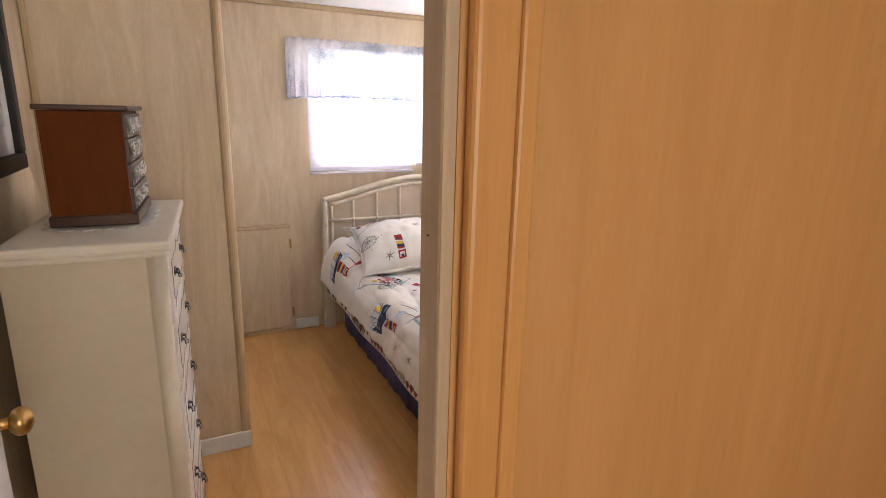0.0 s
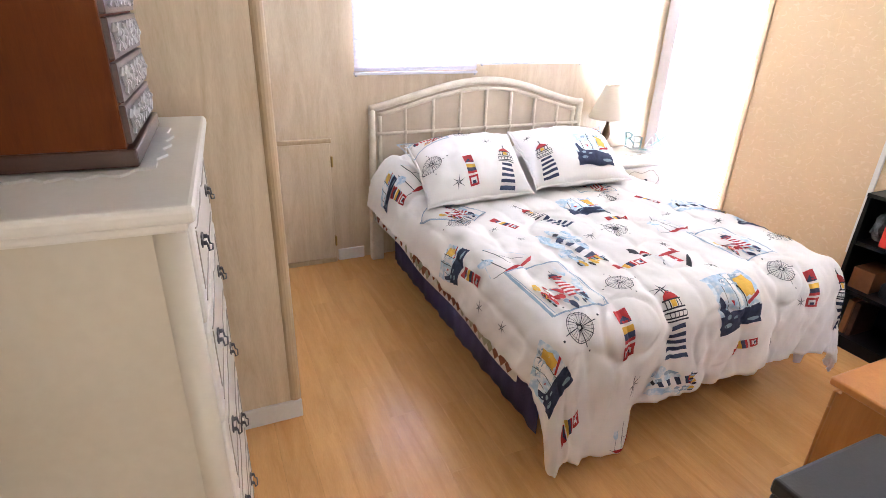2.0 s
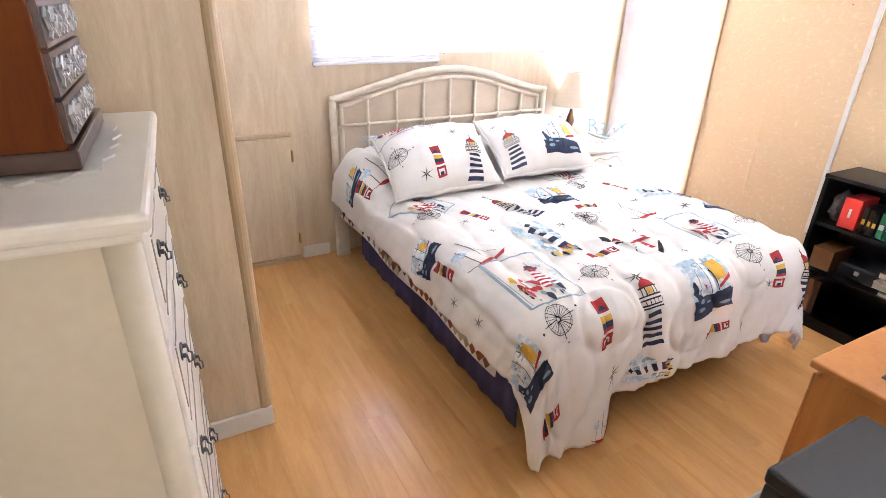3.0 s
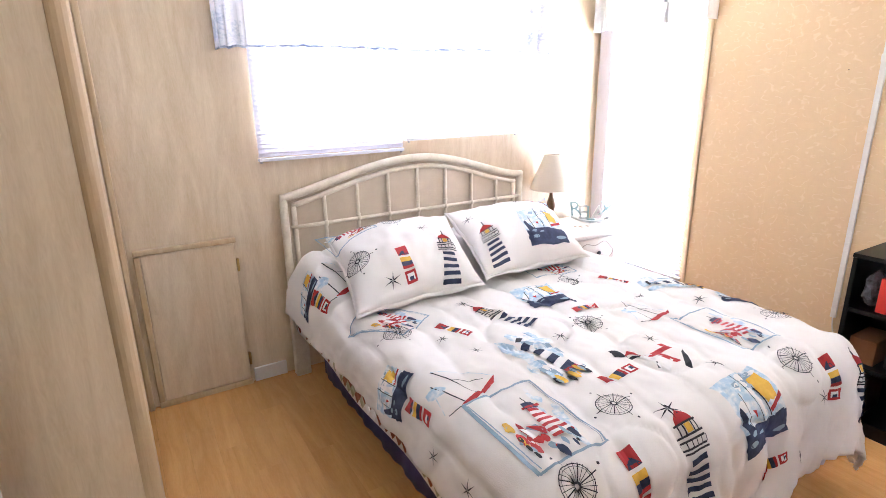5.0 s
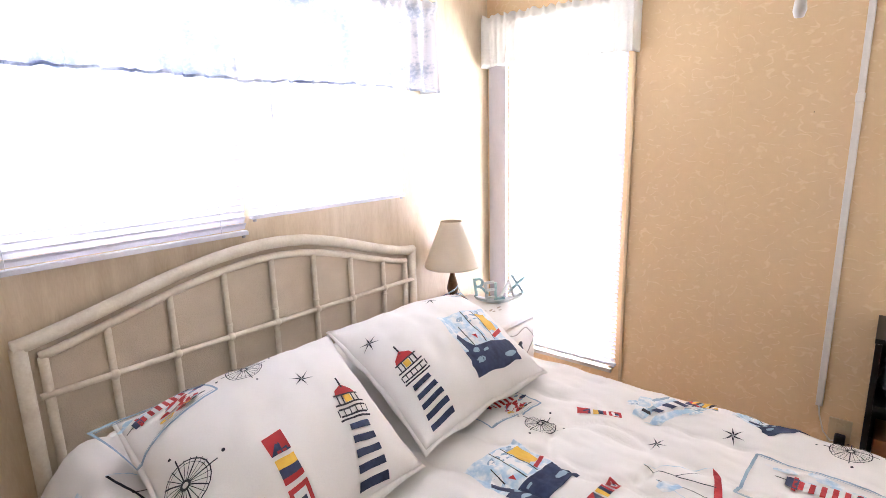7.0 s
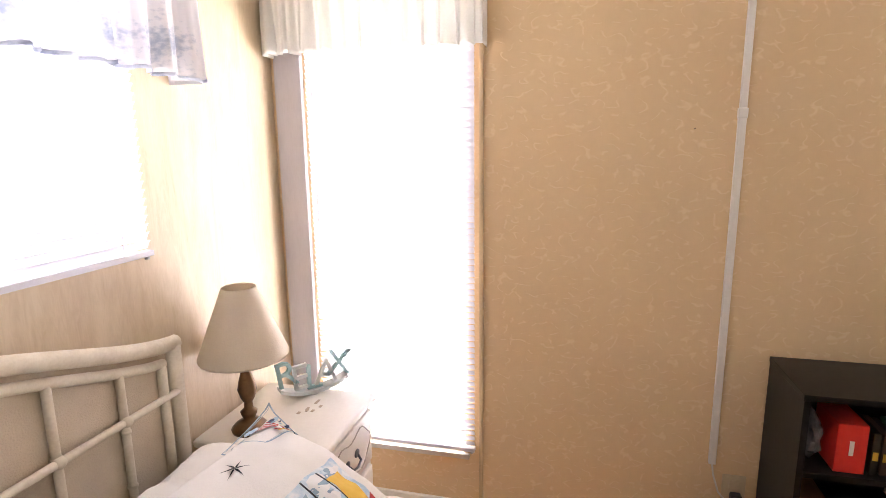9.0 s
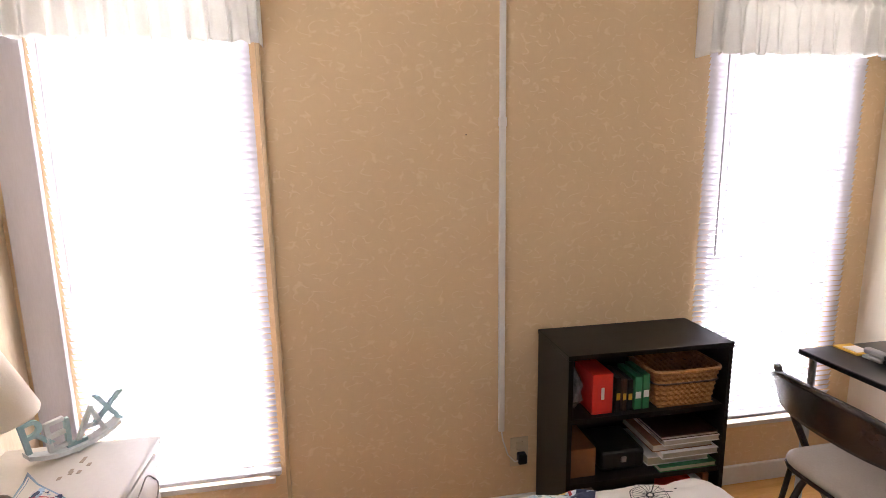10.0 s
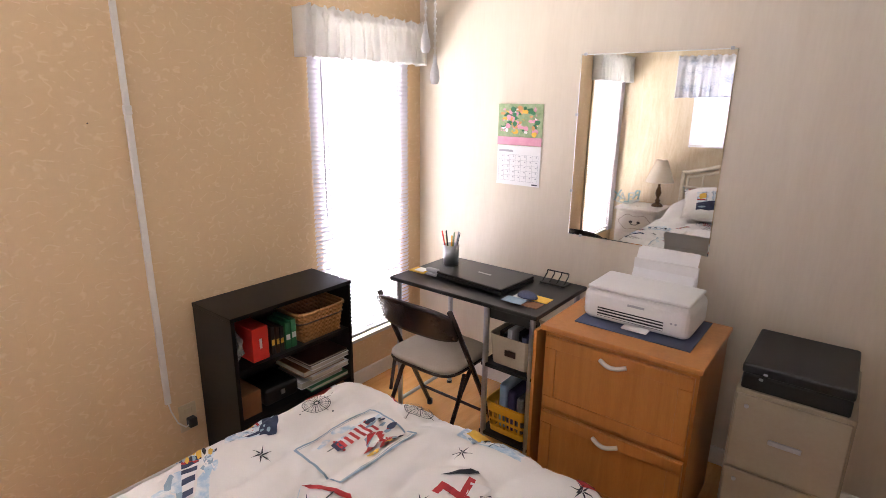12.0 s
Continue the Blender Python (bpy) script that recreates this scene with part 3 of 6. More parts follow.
valance("x", -0.75, -0.025, 1.652, 1.875, 0.085, "lace", None, "gathered white lace valance over the tall window", 11)
valance("x", -2.93, -2.168, 1.645, 1.842, 0.085, "lace", None, "gathered white lace valance over the window by the desk", 11)
valance("y", -2.205, -0.497, 1.515, 1.865, 0.10, "palm", "hem", "sheer valance with slate blue palm print and dark hem", 19, swag=0.012)

# ---- bed ----
XL, XR, YF, ZT, RB = -1.925, -0.745, -1.745, 0.556, 0.105
HBX0, HBX1, HBY = -2.024, -0.633, -0.045


def hb_top(x):
    d = min(1.0, abs(x + 1.32) / (0.8 if x < -1.32 else 0.69))
    return 0.872 + 0.145 * (0.5 + 0.5 * math.cos(math.pi * d)) ** 0.8


def bed():
    t = thing("bed", (-1.33, -0.9, 0), "double bed with a whitewashed rattan arched headboard", "bed")
    xs = [HBX0 + 0.02 + (HBX1 - HBX0 - 0.04) * k / 40 for k in range(41)]
    bm = bmesh.new()
    lo = [[bm.verts.new((x, HBY + dy, 0.45)) for x in xs] for dy in (-0.004, 0.008)]
    hi = [[bm.verts.new((x, HBY + dy, hb_top(x) - 0.02)) for x in xs] for dy in (-0.004, 0.008)]
    for k in range(40):
        bm.faces.new((lo[0][k], lo[0][k + 1], hi[0][k + 1], hi[0][k]))
        bm.faces.new((lo[1][k], hi[1][k], hi[1][k + 1], lo[1][k + 1]))
        bm.faces.new((hi[0][k], hi[0][k + 1], hi[1][k + 1], hi[1][k]))
    hb = part("headboard", bm, "cane", t, "taupe woven cane headboard panel")
    for off, r in ((0.0, 0.019), (0.045, 0.012)):
        bm = bmesh.new()
        top = [(x, HBY - 0.012, hb_top(x) - off) for x in xs if HBX0 + 0.02 + off <= x <= HBX1 - 0.02 - off]
        x0, x1 = HBX0 + 0.015 + off, HBX1 - 0.015 - off
        tube(bm, [(x0, HBY - 0.012, 0.44)] + [(x0, HBY - 0.012, 0.44 + 0.1 * k) for k in range(1, 4)] + [(x0, HBY - 0.012, hb_top(x0) - off - 0.004)], r, 10)
        tube(bm, [(x1, HBY - 0.012, 0.44)] + [(x1, HBY - 0.012, hb_top(x1) - off - 0.004)], r, 10)
        tube(bm, [(x0 - r * 0.6, HBY - 0.012, hb_top(x0) - off)] + top + [(x1 + r * 0.6, HBY - 0.012, hb_top(x1) - off)], r, 10)
        part("frame_tube", bm, "rattan", hb, smooth=True)
    for k in range(1, 8):
        x = HBX0 + 0.04 + 0.1665 * k
        bm = bmesh.new()
        n = 9
        z1 = hb_top(x) - 0.05
        tube(bm, [(x, HBY - 0.014, 0.45 + (z1 - 0.45) * j / n) for j in range(n + 1)], 0.0095, 8)
        for j in (3, 6):
            z = 0.45 + (z1 - 0.45) * j / n
            rod(bm, (x, HBY - 0.014, z - 0.004), (x, HBY - 0.014, z + 0.004), 0.0115, seg=8)
        part("spindle", bm, "rattan", hb, smooth=True)
    bm = bmesh.new()
    tube(bm, [(HBX0 + 0.04 + 0.1665 * j, HBY - 0.02, 0.748) for j in range(9)], 0.009, 8)
    for j in range(1, 8):
        bmesh.ops.create_uvsphere(bm, u_segments=8, v_segments=6, radius=0.014, matrix=Matrix.Translation((HBX0 + 0.04 + 0.1665 * j, HBY - 0.02, 0.748)))
    part("cross_rail", bm, "rattan", hb, smooth=True)
    for x in (HBX0 + 0.03, HBX1 - 0.03):
        part("leg", B(x - 0.036, x + 0.036, HBY - 0.036, HBY + 0.012, 0.0, 0.45, bev=0.006), "rattan", t, "cream wood headboard leg")
    part("box_spring", B(XL + 0.03, XR + 0.02, YF - 0.04, HBY - 0.06, 0.2, 0.38, bev=0.02), "mattress", t)
    part("mattress", B(XL - 0.01, XR + 0.03, YF - 0.05, HBY - 0.06, 0.38, 0.538, bev=0.05, seg=4), "mattress", t, smooth=False)
    for x, y in ((XL + 0.09, YF + 0.09), (XR - 0.09, YF + 0.09), (XR - 0.09, -0.2), (XL + 0.12, -0.2)):
        bm = bmesh.new()
        rod(bm, (x, y, 0.03), (x, y, 0.2), 0.018)
        rod(bm, (x, y - 0.012, 0.022), (x, y + 0.012, 0.022), 0.022, seg=14)
        part("castor_leg", bm, "plastic", t)


bed()


def bed_skirt():
    t = thing("bed_skirt", (-1.33, -0.9, 0), "dark purple gathered bed skirt hanging to the floor", "bed skirt")
    def side(i, j):
        y = -0.14 + (YF + 0.06 + 0.14) * i
        return (XL + 0.012 + 0.003 * math.sin(y * 70) * (1 - j) + 0.004 * math.sin(y * 31), y, 0.015 + 0.36 * j)
    thicken(part("side_panel", sheet(bmesh.new(), side, 160, 5), "purple", t, smooth=True), 0.003)
    def foot(i, j):
        x = XL + 0.30 + 0.39 * i
        return (x, YF - 0.085 + 0.004 * math.sin(x * 70) * (1 - j), 0.195 + 0.02 * i + 0.185 * j)
    thicken(part("foot_panel", sheet(bmesh.new(), foot, 120, 4), "mattress", t, "pale lilac foot panel", smooth=True), 0.003)
    def rside(i, j):
        y = -0.14 + (YF + 0.06 + 0.14) * i
        return (XR - 0.02 + 0.003 * math.sin(y * 70) * (1 - j), y, 0.015 + 0.36 * j)
    thicken(part("side_panel", sheet(bmesh.new(), rside, 120, 4), "purple", t, smooth=True), 0.003)


bed_skirt()


def patch_quilt():
    t = thing("patchwork_quilt", (XL, -0.9, 0.3), "brown and cream diamond patchwork quilt showing under the comforter", "quilt")
    x = XL - 0.09
    def back(i, j):
        y = -0.15 + (YF + 0.20) * i
        return (x + 0.008 * math.sin(y * 9) - 0.006 * (1 - j), y, 0.285 + 0.13 * j)
    thicken(part("backing", sheet(bmesh.new(), back, 80, 4), "cloth", t, smooth=True), 0.006, 1.0)
    rng = random.Random(5)
    s = 0.042
    colours = ("brown", "printwhite", "sage", "brown")
    for k in range(36):
        for r in range(3):
            y, z = -0.18 - k * s + (r % 2) * s / 2, 0.315 + r * s * 0.62
            if y < YF + 0.09:
                continue
            bm = bmesh.new()
            xx = x + 0.008 * math.sin(y * 9) - 0.006 * (1 - (z - 0.285) / 0.13) - 0.0085
            ps = [(y - s * 0.47, z), (y, z + s * 0.58), (y + s * 0.47, z), (y, z - s * 0.58)]
            a = [bm.verts.new((xx, p, q)) for p, q in ps]
            b = [bm.verts.new((xx + 0.004, p, q)) for p, q in ps]
            bm.faces.new(a)
            for i in range(4):
                bm.faces.new((a[i], b[i], b[(i + 1) % 4], a[(i + 1) % 4]))
            part("patch", bm, rng.choice(colours), t)


patch_quilt()

# the comforter: laid flat in (u, v), it falls over the bed's edges
U0, U1, V0, V1, NU, NV = -2.18, -0.36, -2.185, -0.12, 200, 190
GU = [U0 + (U1 - U0) * k / NU for k in range(NU + 1)]
GV = [V0 + (V1 - V0) * k / NV for k in range(NV + 1)]


def puff(u, v):
    w = u + 0.03 * math.sin(v * 4.2 + u * 2) + 0.008 * math.sin(v * 13)
    seam = abs(math.sin(math.pi * (w + 0.06) / 0.165))
    p = 0.019 * seam ** 0.32
    # stitched arcs near the foot and across the channels
    for cu, cv, r in ((-1.72, -1.86, 0.11), (-1.02, -1.83, 0.10), (-1.35, -2.0, 0.12), (-1.9, -2.02, 0.12), (-1.55, -1.22, 0.14), (-1.1, -1.12, 0.13), (-1.3, -1.55, 0.12)):
        d = abs(math.hypot(u - cu, v - cv) - r)
        p *= min(1.0, 0.3 + d / 0.02)
    hump = 0.095 * max(0.0, min(1.0, (v + 0.62) / 0.22)) * (1.0 if v < -0.2 else max(0.0, 1 - (v + 0.2) / 0.1))
    pull = 0.005 * (1 - seam) * math.sin(v * 46 + 5 * noise.noise(Vector((u * 5, v * 2, 1.0))))
    creases = 0.006 * noise.noise(Vector((u * 11, v * 9, 2.0))) + 0.004 * noise.noise(Vector((u * 30, v * 14, 4.0))) + 0.002 * noise.noise(Vector((u * 70, v * 50, 6.0)))
    return p + hump + pull + creases + 0.008 * noise.noise(Vector((u * 3.1, v * 3.1, 0.3)))


def cloth(u, v, lift=0.0):
    sx = -1 if u < XL else 1
    du = max(XL - u, u - XR, 0.0)
    dv = max(YF - v, 0.0)
    d = math.hypot(du, dv)
    low = max(0.0, min(1.0, (XL + 0.23 - u) / 0.06))
    low = max(low, 0.3 * max(0.0, min(1.0, (u - XR + 0.1) / 0.1)))
    d *= 1 + dv / (du + dv + 1e-6) * (0.31 * low * low * (3 - 2 * low) * min(1.0, dv / 0.38) ** 1.5 - 0.13)
    if d > 0.54:
        d = 0.54 + (d - 0.54) * 0.15
    x, y = min(max(u, XL), XR), max(v, YF)
    p = puff(u, v)
    if d < 1e-6:
        return Vector((x, y, ZT + p + lift))
    n = math.hypot(du, dv)
    dx, dy = sx * du / n, -dv / n
    arc = RB * math.pi / 2
    flare = radians(7 if dv < 0.02 else 9)
    if d < arc:
        a = d / RB
        h, down = RB * math.sin(a), RB * (1 - math.cos(a))
    else:
        a = math.pi / 2
        corner = min(du, dv) / (max(du, dv) + 1e-6)
        h = RB + (d - arc) * math.sin(flare + 0.01 * corner)
        down = RB + (d - arc) * math.cos(flare)
    s = v - 0.6 * du if du > dv else u + 0.6 * dv
    grow = min(1.0, max(0.0, d - 0.06) / 0.3)
    h += grow * (0.008 * math.sin(s * 19) + 0.005 * math.sin(s * 33 + 1.0) + 0.003 * math.sin(s * 67)) * (1.0 if dv > 0 else 0.5)
    h += 0.9 * min(p, 0.025) * math.sin(a) + grow * (0.012 * noise.noise(Vector((s * 16, d * 3, 7.0))) + 0.006 * noise.noise(Vector((s * 38, d * 5, 9.0))))
    z = max(ZT + p * math.cos(a) - down, 0.035 + 0.01 * math.sin(s * 30))
    h += lift * math.sin(a)
    return Vector((x + dx * h, y + dy * h, z + lift * math.cos(a)))


# ---- printed motifs as cloth-hugging patches: (colour, outline) in motif units ----
def ring(r, w, n=20, cx=0.0, cy=0.0):
    out = []
    for k in range(n):
        a, b = 2 * math.pi * k / n, 2 * math.pi * (k + 1) / n
        out.append([(cx + r * math.cos(a), cy + r * math.sin(a)), (cx + r * math.cos(b), cy + r * math.sin(b)),
                    (cx + (r - w) * math.cos(b), cy + (r - w) * math.sin(b)), (cx + (r - w) * math.cos(a), cy + (r - w) * math.sin(a))])
    return out


def bar(x0, y0, x1, y1, w):
    d = math.hypot(x1 - x0, y1 - y0) or 1
    nx, ny = -(y1 - y0) / d * w / 2, (x1 - x0) / d * w / 2
    return [(x0 + nx, y0 + ny), (x0 - nx, y0 - ny), (x1 - nx, y1 - ny), (x1 + nx, y1 + ny)]


def rect(x0, x1, y0, y1):
    return [(x0, y0), (x1, y0), (x1, y1), (x0, y1)]


def blob(cx, cy, rx, ry, seed, n=12):
    g = random.Random(seed)
    return [(cx + rx * (0.75 + 0.5 * g.random()) * math.cos(2 * math.pi * k / n), cy + ry * (0.75 + 0.5 * g.random()) * math.sin(2 * math.pi * k / n)) for k in range(n)]


def m_compass():
    out = [("line", p) for p in ring(0.5, 0.024)] + [("line", p) for p in ring(0.43, 0.012)]
    out += [("line", p) for p in ring(0.11, 0.05, 10)]
    for k in range(24):
        a = math.pi * k / 12
        e = 0.64 if k % 6 == 0 else 0.5
        out.append(("line", bar(0.08 * math.cos(a), 0.08 * math.sin(a), e * math.cos(a), e * math.sin(a), 0.026 if k % 3 == 0 else 0.013)))
    for k in range(4):
        a = math.pi * k / 2 + 0.1
        out.append(("line", blob(0.78 * math.cos(a), 0.78 * math.sin(a), 0.035, 0.045, k, 6)))
    return out


def m_star():
    out = []
    for k in range(6):
        a = math.pi * k / 3 + 0.3
        out.append(("line", [(0.1 * math.cos(a - 0.5), 0.1 * math.sin(a - 0.5)), (0.5 * math.cos(a), 0.5 * math.sin(a)), (0.13 * math.cos(a + 0.2), 0.13 * math.sin(a + 0.2)), (0, 0)]))
    return out


def m_flags():
    o = [("red", [(-0.5, 0.14), (-0.5, -0.14), (-0.2, -0.14), (-0.2, 0.14)]), ("navy", [(-0.38, 0), (-0.2, 0.14), (-0.2, -0.14)])]
    o += [("yellow", rect(-0.14, -0.02, -0.14, 0.14)), ("navy", rect(-0.02, 0.09, -0.14, 0.14)), ("red", rect(0.09, 0.16, -0.14, 0.14))]
    o += [("red", rect(0.22, 0.5, -0.14, 0.14)), ("printwhite", rect(0.28, 0.44, -0.09, 0.09)), ("navy", rect(0.36, 0.44, -0.05, 0.06))]
    return o


def m_lighthouse(dome="red"):
    o = [("line", bar(0, 0.36, 0, 0.5, 0.02)), (dome, [(-0.11, 0.27), (-0.09, 0.33), (0, 0.40), (0.09, 0.33), (0.11, 0.27)]),
         ("yellow", rect(-0.035, 0.035, 0.18, 0.26))]
    for x in (-0.1, -0.05, 0.05, 0.1):
        o.append(("line", bar(x, 0.16, x, 0.27, 0.014)))
    for y, w in ((0.27, 0.13), (0.165, 0.15), (0.12, 0.14), (0.05, 0.14), (0.015, 0.16)):
        o.append(("line", bar(-w, y, w, y, 0.018)))
    for x in (-0.15, -0.09, -0.03, 0.03, 0.09, 0.15):
        o.append(("line", bar(x, 0.05, x, 0.12, 0.010)))
    for k in range(5):
        y = -0.04 - k * 0.105
        w = 0.105 + 0.012 * k
        o.append(("navy", [(-w, y), (-w - 0.006, y - 0.055), (w + 0.006, y - 0.045), (w, y + 0.012)]))
    return o


def daubs(x0, x1, y0, y1, inks, count, size, seed):
    """Small irregular brush marks scattered over a rectangle."""
    g = random.Random(seed)
    out = []
    for k in range(count):
        r = size * (0.5 + g.random())
        out.append((g.choice(inks), blob(g.uniform(x0, x1), g.uniform(y0, y1), r * (0.9 + g.random()), r * 0.6, seed * 50 + k, 8)))
    return out


def patch(x0, x1, y0, y1, seed, n=7):
    """A rectangle with a torn, hand-painted edge."""
    g = random.Random(seed)
    e = lambda: 0.03 * (g.random() - 0.5)
    f = [k / n for k in range(n)]
    return [(x0 + (x1 - x0) * t, y0 + e()) for t in f] + [(x1 + e(), y0 + (y1 - y0) * t) for t in f] + [(x1 - (x1 - x0) * t, y1 + e()) for t in f] + [(x0 + e(), y1 - (y1 - y0) * t) for t in f]


def m_ship():
    o = [("sea", patch(-0.36, 0.36, -0.14, 0.38, 3)), ("navy", patch(-0.36, 0.38, -0.40, -0.14, 4))]
    o += daubs(-0.28, 0.3, 0.04, 0.33, ("sea", "printwhite", "printwhite", "bluegrey"), 14, 0.06, 3)
    o += [("sea", [(-0.02, 0.36), (-0.04, -0.1), (-0.24, -0.08)]), ("printwhite", [(0.02, 0.36), (0.10, -0.08), (0.0, -0.1)]),
          ("yellow", patch(0.14, 0.3, 0.0, 0.28, 8, 4)), ("red", [(0.36, 0.04), (0.36, -0.01), (0.14, -0.1), (0.13, -0.06)]),
          ("navy", [(-0.34, 0.04), (-0.28, 0.1), (-0.24, -0.02), (-0.2, -0.12), (0.12, -0.14), (0.34, -0.12), (0.28, -0.26), (-0.28, -0.26)]),
          ("line", bar(0.12, -0.12, 0.13, 0.36, 0.012)), ("line", bar(-0.03, -0.12, -0.02, 0.38, 0.012)), ("line", bar(-0.2, -0.12, -0.18, 0.2, 0.010)),
          ("red", [(-0.14, 0.02), (-0.09, 0.0), (-0.11, -0.06)])]
    o += daubs(-0.3, 0.32, -0.37, -0.16, ("bluegrey", "navy", "navy"), 10, 0.045, 5)
    return o


def m_framed():
    o = daubs(-0.42, 0.42, 0.14, 0.3, ("sea", "sea", "printwhite"), 12, 0.06, 7)
    for p in (bar(-0.5, 0.36, 0.5, 0.35, 0.022), bar(-0.5, -0.35, 0.5, -0.36, 0.03), bar(-0.5, -0.36, -0.49, 0.36, 0.026), bar(0.5, -0.36, 0.49, 0.36, 0.022), bar(-0.47, 0.33, 0.47, 0.32, 0.008), bar(-0.47, -0.33, 0.47, -0.32, 0.008)):
        o.append(("bluegrey", p))
    for k in range(11):
        x = -0.13 + k * 0.038
        o.append(("red" if k % 2 == 0 else "printwhite", [(x, 0.03 - 0.006 * k), (x + 0.038, 0.03 - 0.006 * k), (x + 0.038, 0.14 + 0.005 * k), (x, 0.14 + 0.005 * k)]))
    o += [("navy", [(-0.22, 0.03), (-0.13, 0.02), (-0.13, 0.16), (-0.22, 0.14)]), ("red", rect(-0.17, -0.14, 0.0, 0.18)), ("line", bar(-0.3, 0.09, -0.22, 0.09, 0.012))]
    o += daubs(-0.02, 0.4, -0.28, -0.04, ("red", "red", "line", "printwhite", "bluegrey"), 18, 0.042, 11)
    o += daubs(0.28, 0.44, -0.1, 0.2, ("line", "navy", "bluegrey"), 8, 0.035, 12)
    o += daubs(-0.05, 0.42, -0.3, -0.24, ("yellow", "yellow", "line", "bluegrey"), 10, 0.03, 13)
    o += [("printwhite", [(0.05, -0.12), (0.18, -0.08), (0.18, -0.16), (0.05, -0.2)]), ("red", [(0.03, -0.11), (0.12, -0.03), (0.2, -0.07)])]
    return o


def m_sea_tower():
    o = daubs(-0.42, 0.1, -0.14, 0.26, ("sea", "sea", "printwhite", "bluegrey"), 18, 0.075, 15)
    o += daubs(0.0, 0.4, -0.24, -0.1, ("sea", "printwhite", "bluegrey"), 10, 0.06, 16)
    o.append(("line", [(-0.36, 0.06), (-0.30, -0.02), (-0.27, 0.02), (-0.31, 0.09)]))
    for k in range(7):
        x = -0.25 + k * 0.08
        w = 0.045 + 0.006 * k
        o.append(("navy" if k % 2 == 0 else "printwhite", [(x, w), (x + 0.04, -w), (x + 0.12, -w), (x + 0.08, w)]))
    o += [("red", rect(0.31, 0.35, -0.08, 0.08)), ("navy", rect(0.35, 0.40, -0.10, 0.10))]
    o += daubs(0.36, 0.44, -0.24, 0.14, ("yellow", "yellow", "line", "bluegrey"), 12, 0.032, 17)
    return o


def m_boat():
    return [("red", [(-0.3, -0.34), (-0.2, -0.42), (0.3, -0.36), (0.44, -0.26), (0.1, -0.31)]), ("line", bar(-0.02, -0.34, 0.04, 0.44, 0.016)), ("line", bar(-0.24, -0.34, -0.16, 0.26, 0.014)),
            ("sea", bar(0.04, 0.44, 0.44, -0.26, 0.010)), ("sea", bar(-0.16, 0.26, -0.44, -0.2, 0.010)), ("line", bar(-0.44, -0.26, -0.3, -0.36, 0.014)), ("line", bar(0.0, 0.1, 0.3, -0.2, 0.010)), ("sea", blob(-0.22, 0.12, 0.1, 0.12, 4, 9))]


def m_red_light():
    return [("line", blob(-0.34, 0.22, 0.08, 0.1, 1, 9)), ("line", bar(-0.28, 0.16, -0.1, 0.02, 0.05)), ("red", [(-0.22, 0.2), (-0.16, 0.24), (0.1, 0.02), (0.04, -0.03)]), ("printwhite", [(-0.16, 0.04), (0.02, 0.12), (0.14, -0.2), (-0.04, -0.3)]),
            ("red", rect(0.0, 0.36, -0.02, 0.06)), ("red", [(0.06, -0.02), (0.14, -0.02), (0.2, -0.26), (0.12, -0.26)]), ("line", [(0.36, -0.14), (0.44, -0.1), (0.2, -0.42), (0.14, -0.36)]), ("line", bar(-0.1, -0.2, -0.04, -0.1, 0.03)), ("red", rect(0.28, 0.36, 0.06, 0.14))]


MOTIFS = {"compass": m_compass, "star": m_star, "flag": m_flags, "lighthouse": m_lighthouse, "ship": m_ship, "framed": m_framed, "tower": m_sea_tower, "boat": m_boat, "redlight": m_red_light}
INKS = ["line", "navy", "red", "yellow", "sea", "bluegrey", "printwhite"]


def printed(kind, at, size, turn, surface, parent, gu, gv, lift=0.003):
    """One motif, turned and set on the cloth, cut along the cloth's own grid."""
    c, s = math.cos(radians(turn)), math.sin(radians(turn))
    bm = bmesh.new()
    reach = []
    for layer, (ink, poly) in enumerate(MOTIFS[kind]()):
        h = layer * 0.00006
        vs = [bm.verts.new((at[0] + size * (x * c - y * s), at[1] + size * (x * s + y * c), h)) for x, y in poly]
        reach += [(v.co.x, v.co.y) for v in vs]
        try:
            bm.faces.new(vs).material_index = INKS.index(ink)
        except ValueError:
            pass
    xs, ys = [p[0] for p in reach], [p[1] for p in reach]
    for axis, lines, lo, hi in ((0, gu, min(xs), max(xs)), (1, gv, min(ys), max(ys))):
        for q in lines:
            if lo < q < hi:
                co, no = [0, 0, 0], [0, 0, 0]
                co[axis], no[axis] = q, 1
                bmesh.ops.bisect_plane(bm, geom=bm.verts[:] + bm.edges[:] + bm.faces[:], plane_co=co, plane_no=no, dist=1e-6)
    for v in bm.verts:
        v.co = surface(v.co.x, v.co.y, lift + v.co.z)
    bm.transform(Matrix.Scale(K, 4))
    me = bpy.data.meshes.new("print")
    bm.to_mesh(me)
    bm.free()
    for k in INKS:
        me.materials.append(M[k])
    ob = new("print_" + {"framed": "framed_lighthouse", "tower": "sea_tower", "redlight": "red_lighthouse"}.get(kind, kind), me)
    ob.parent = parent
    if parent.type == "EMPTY":
        ob.matrix_parent_inverse = Matrix.Translation(-parent.location)
    return ob


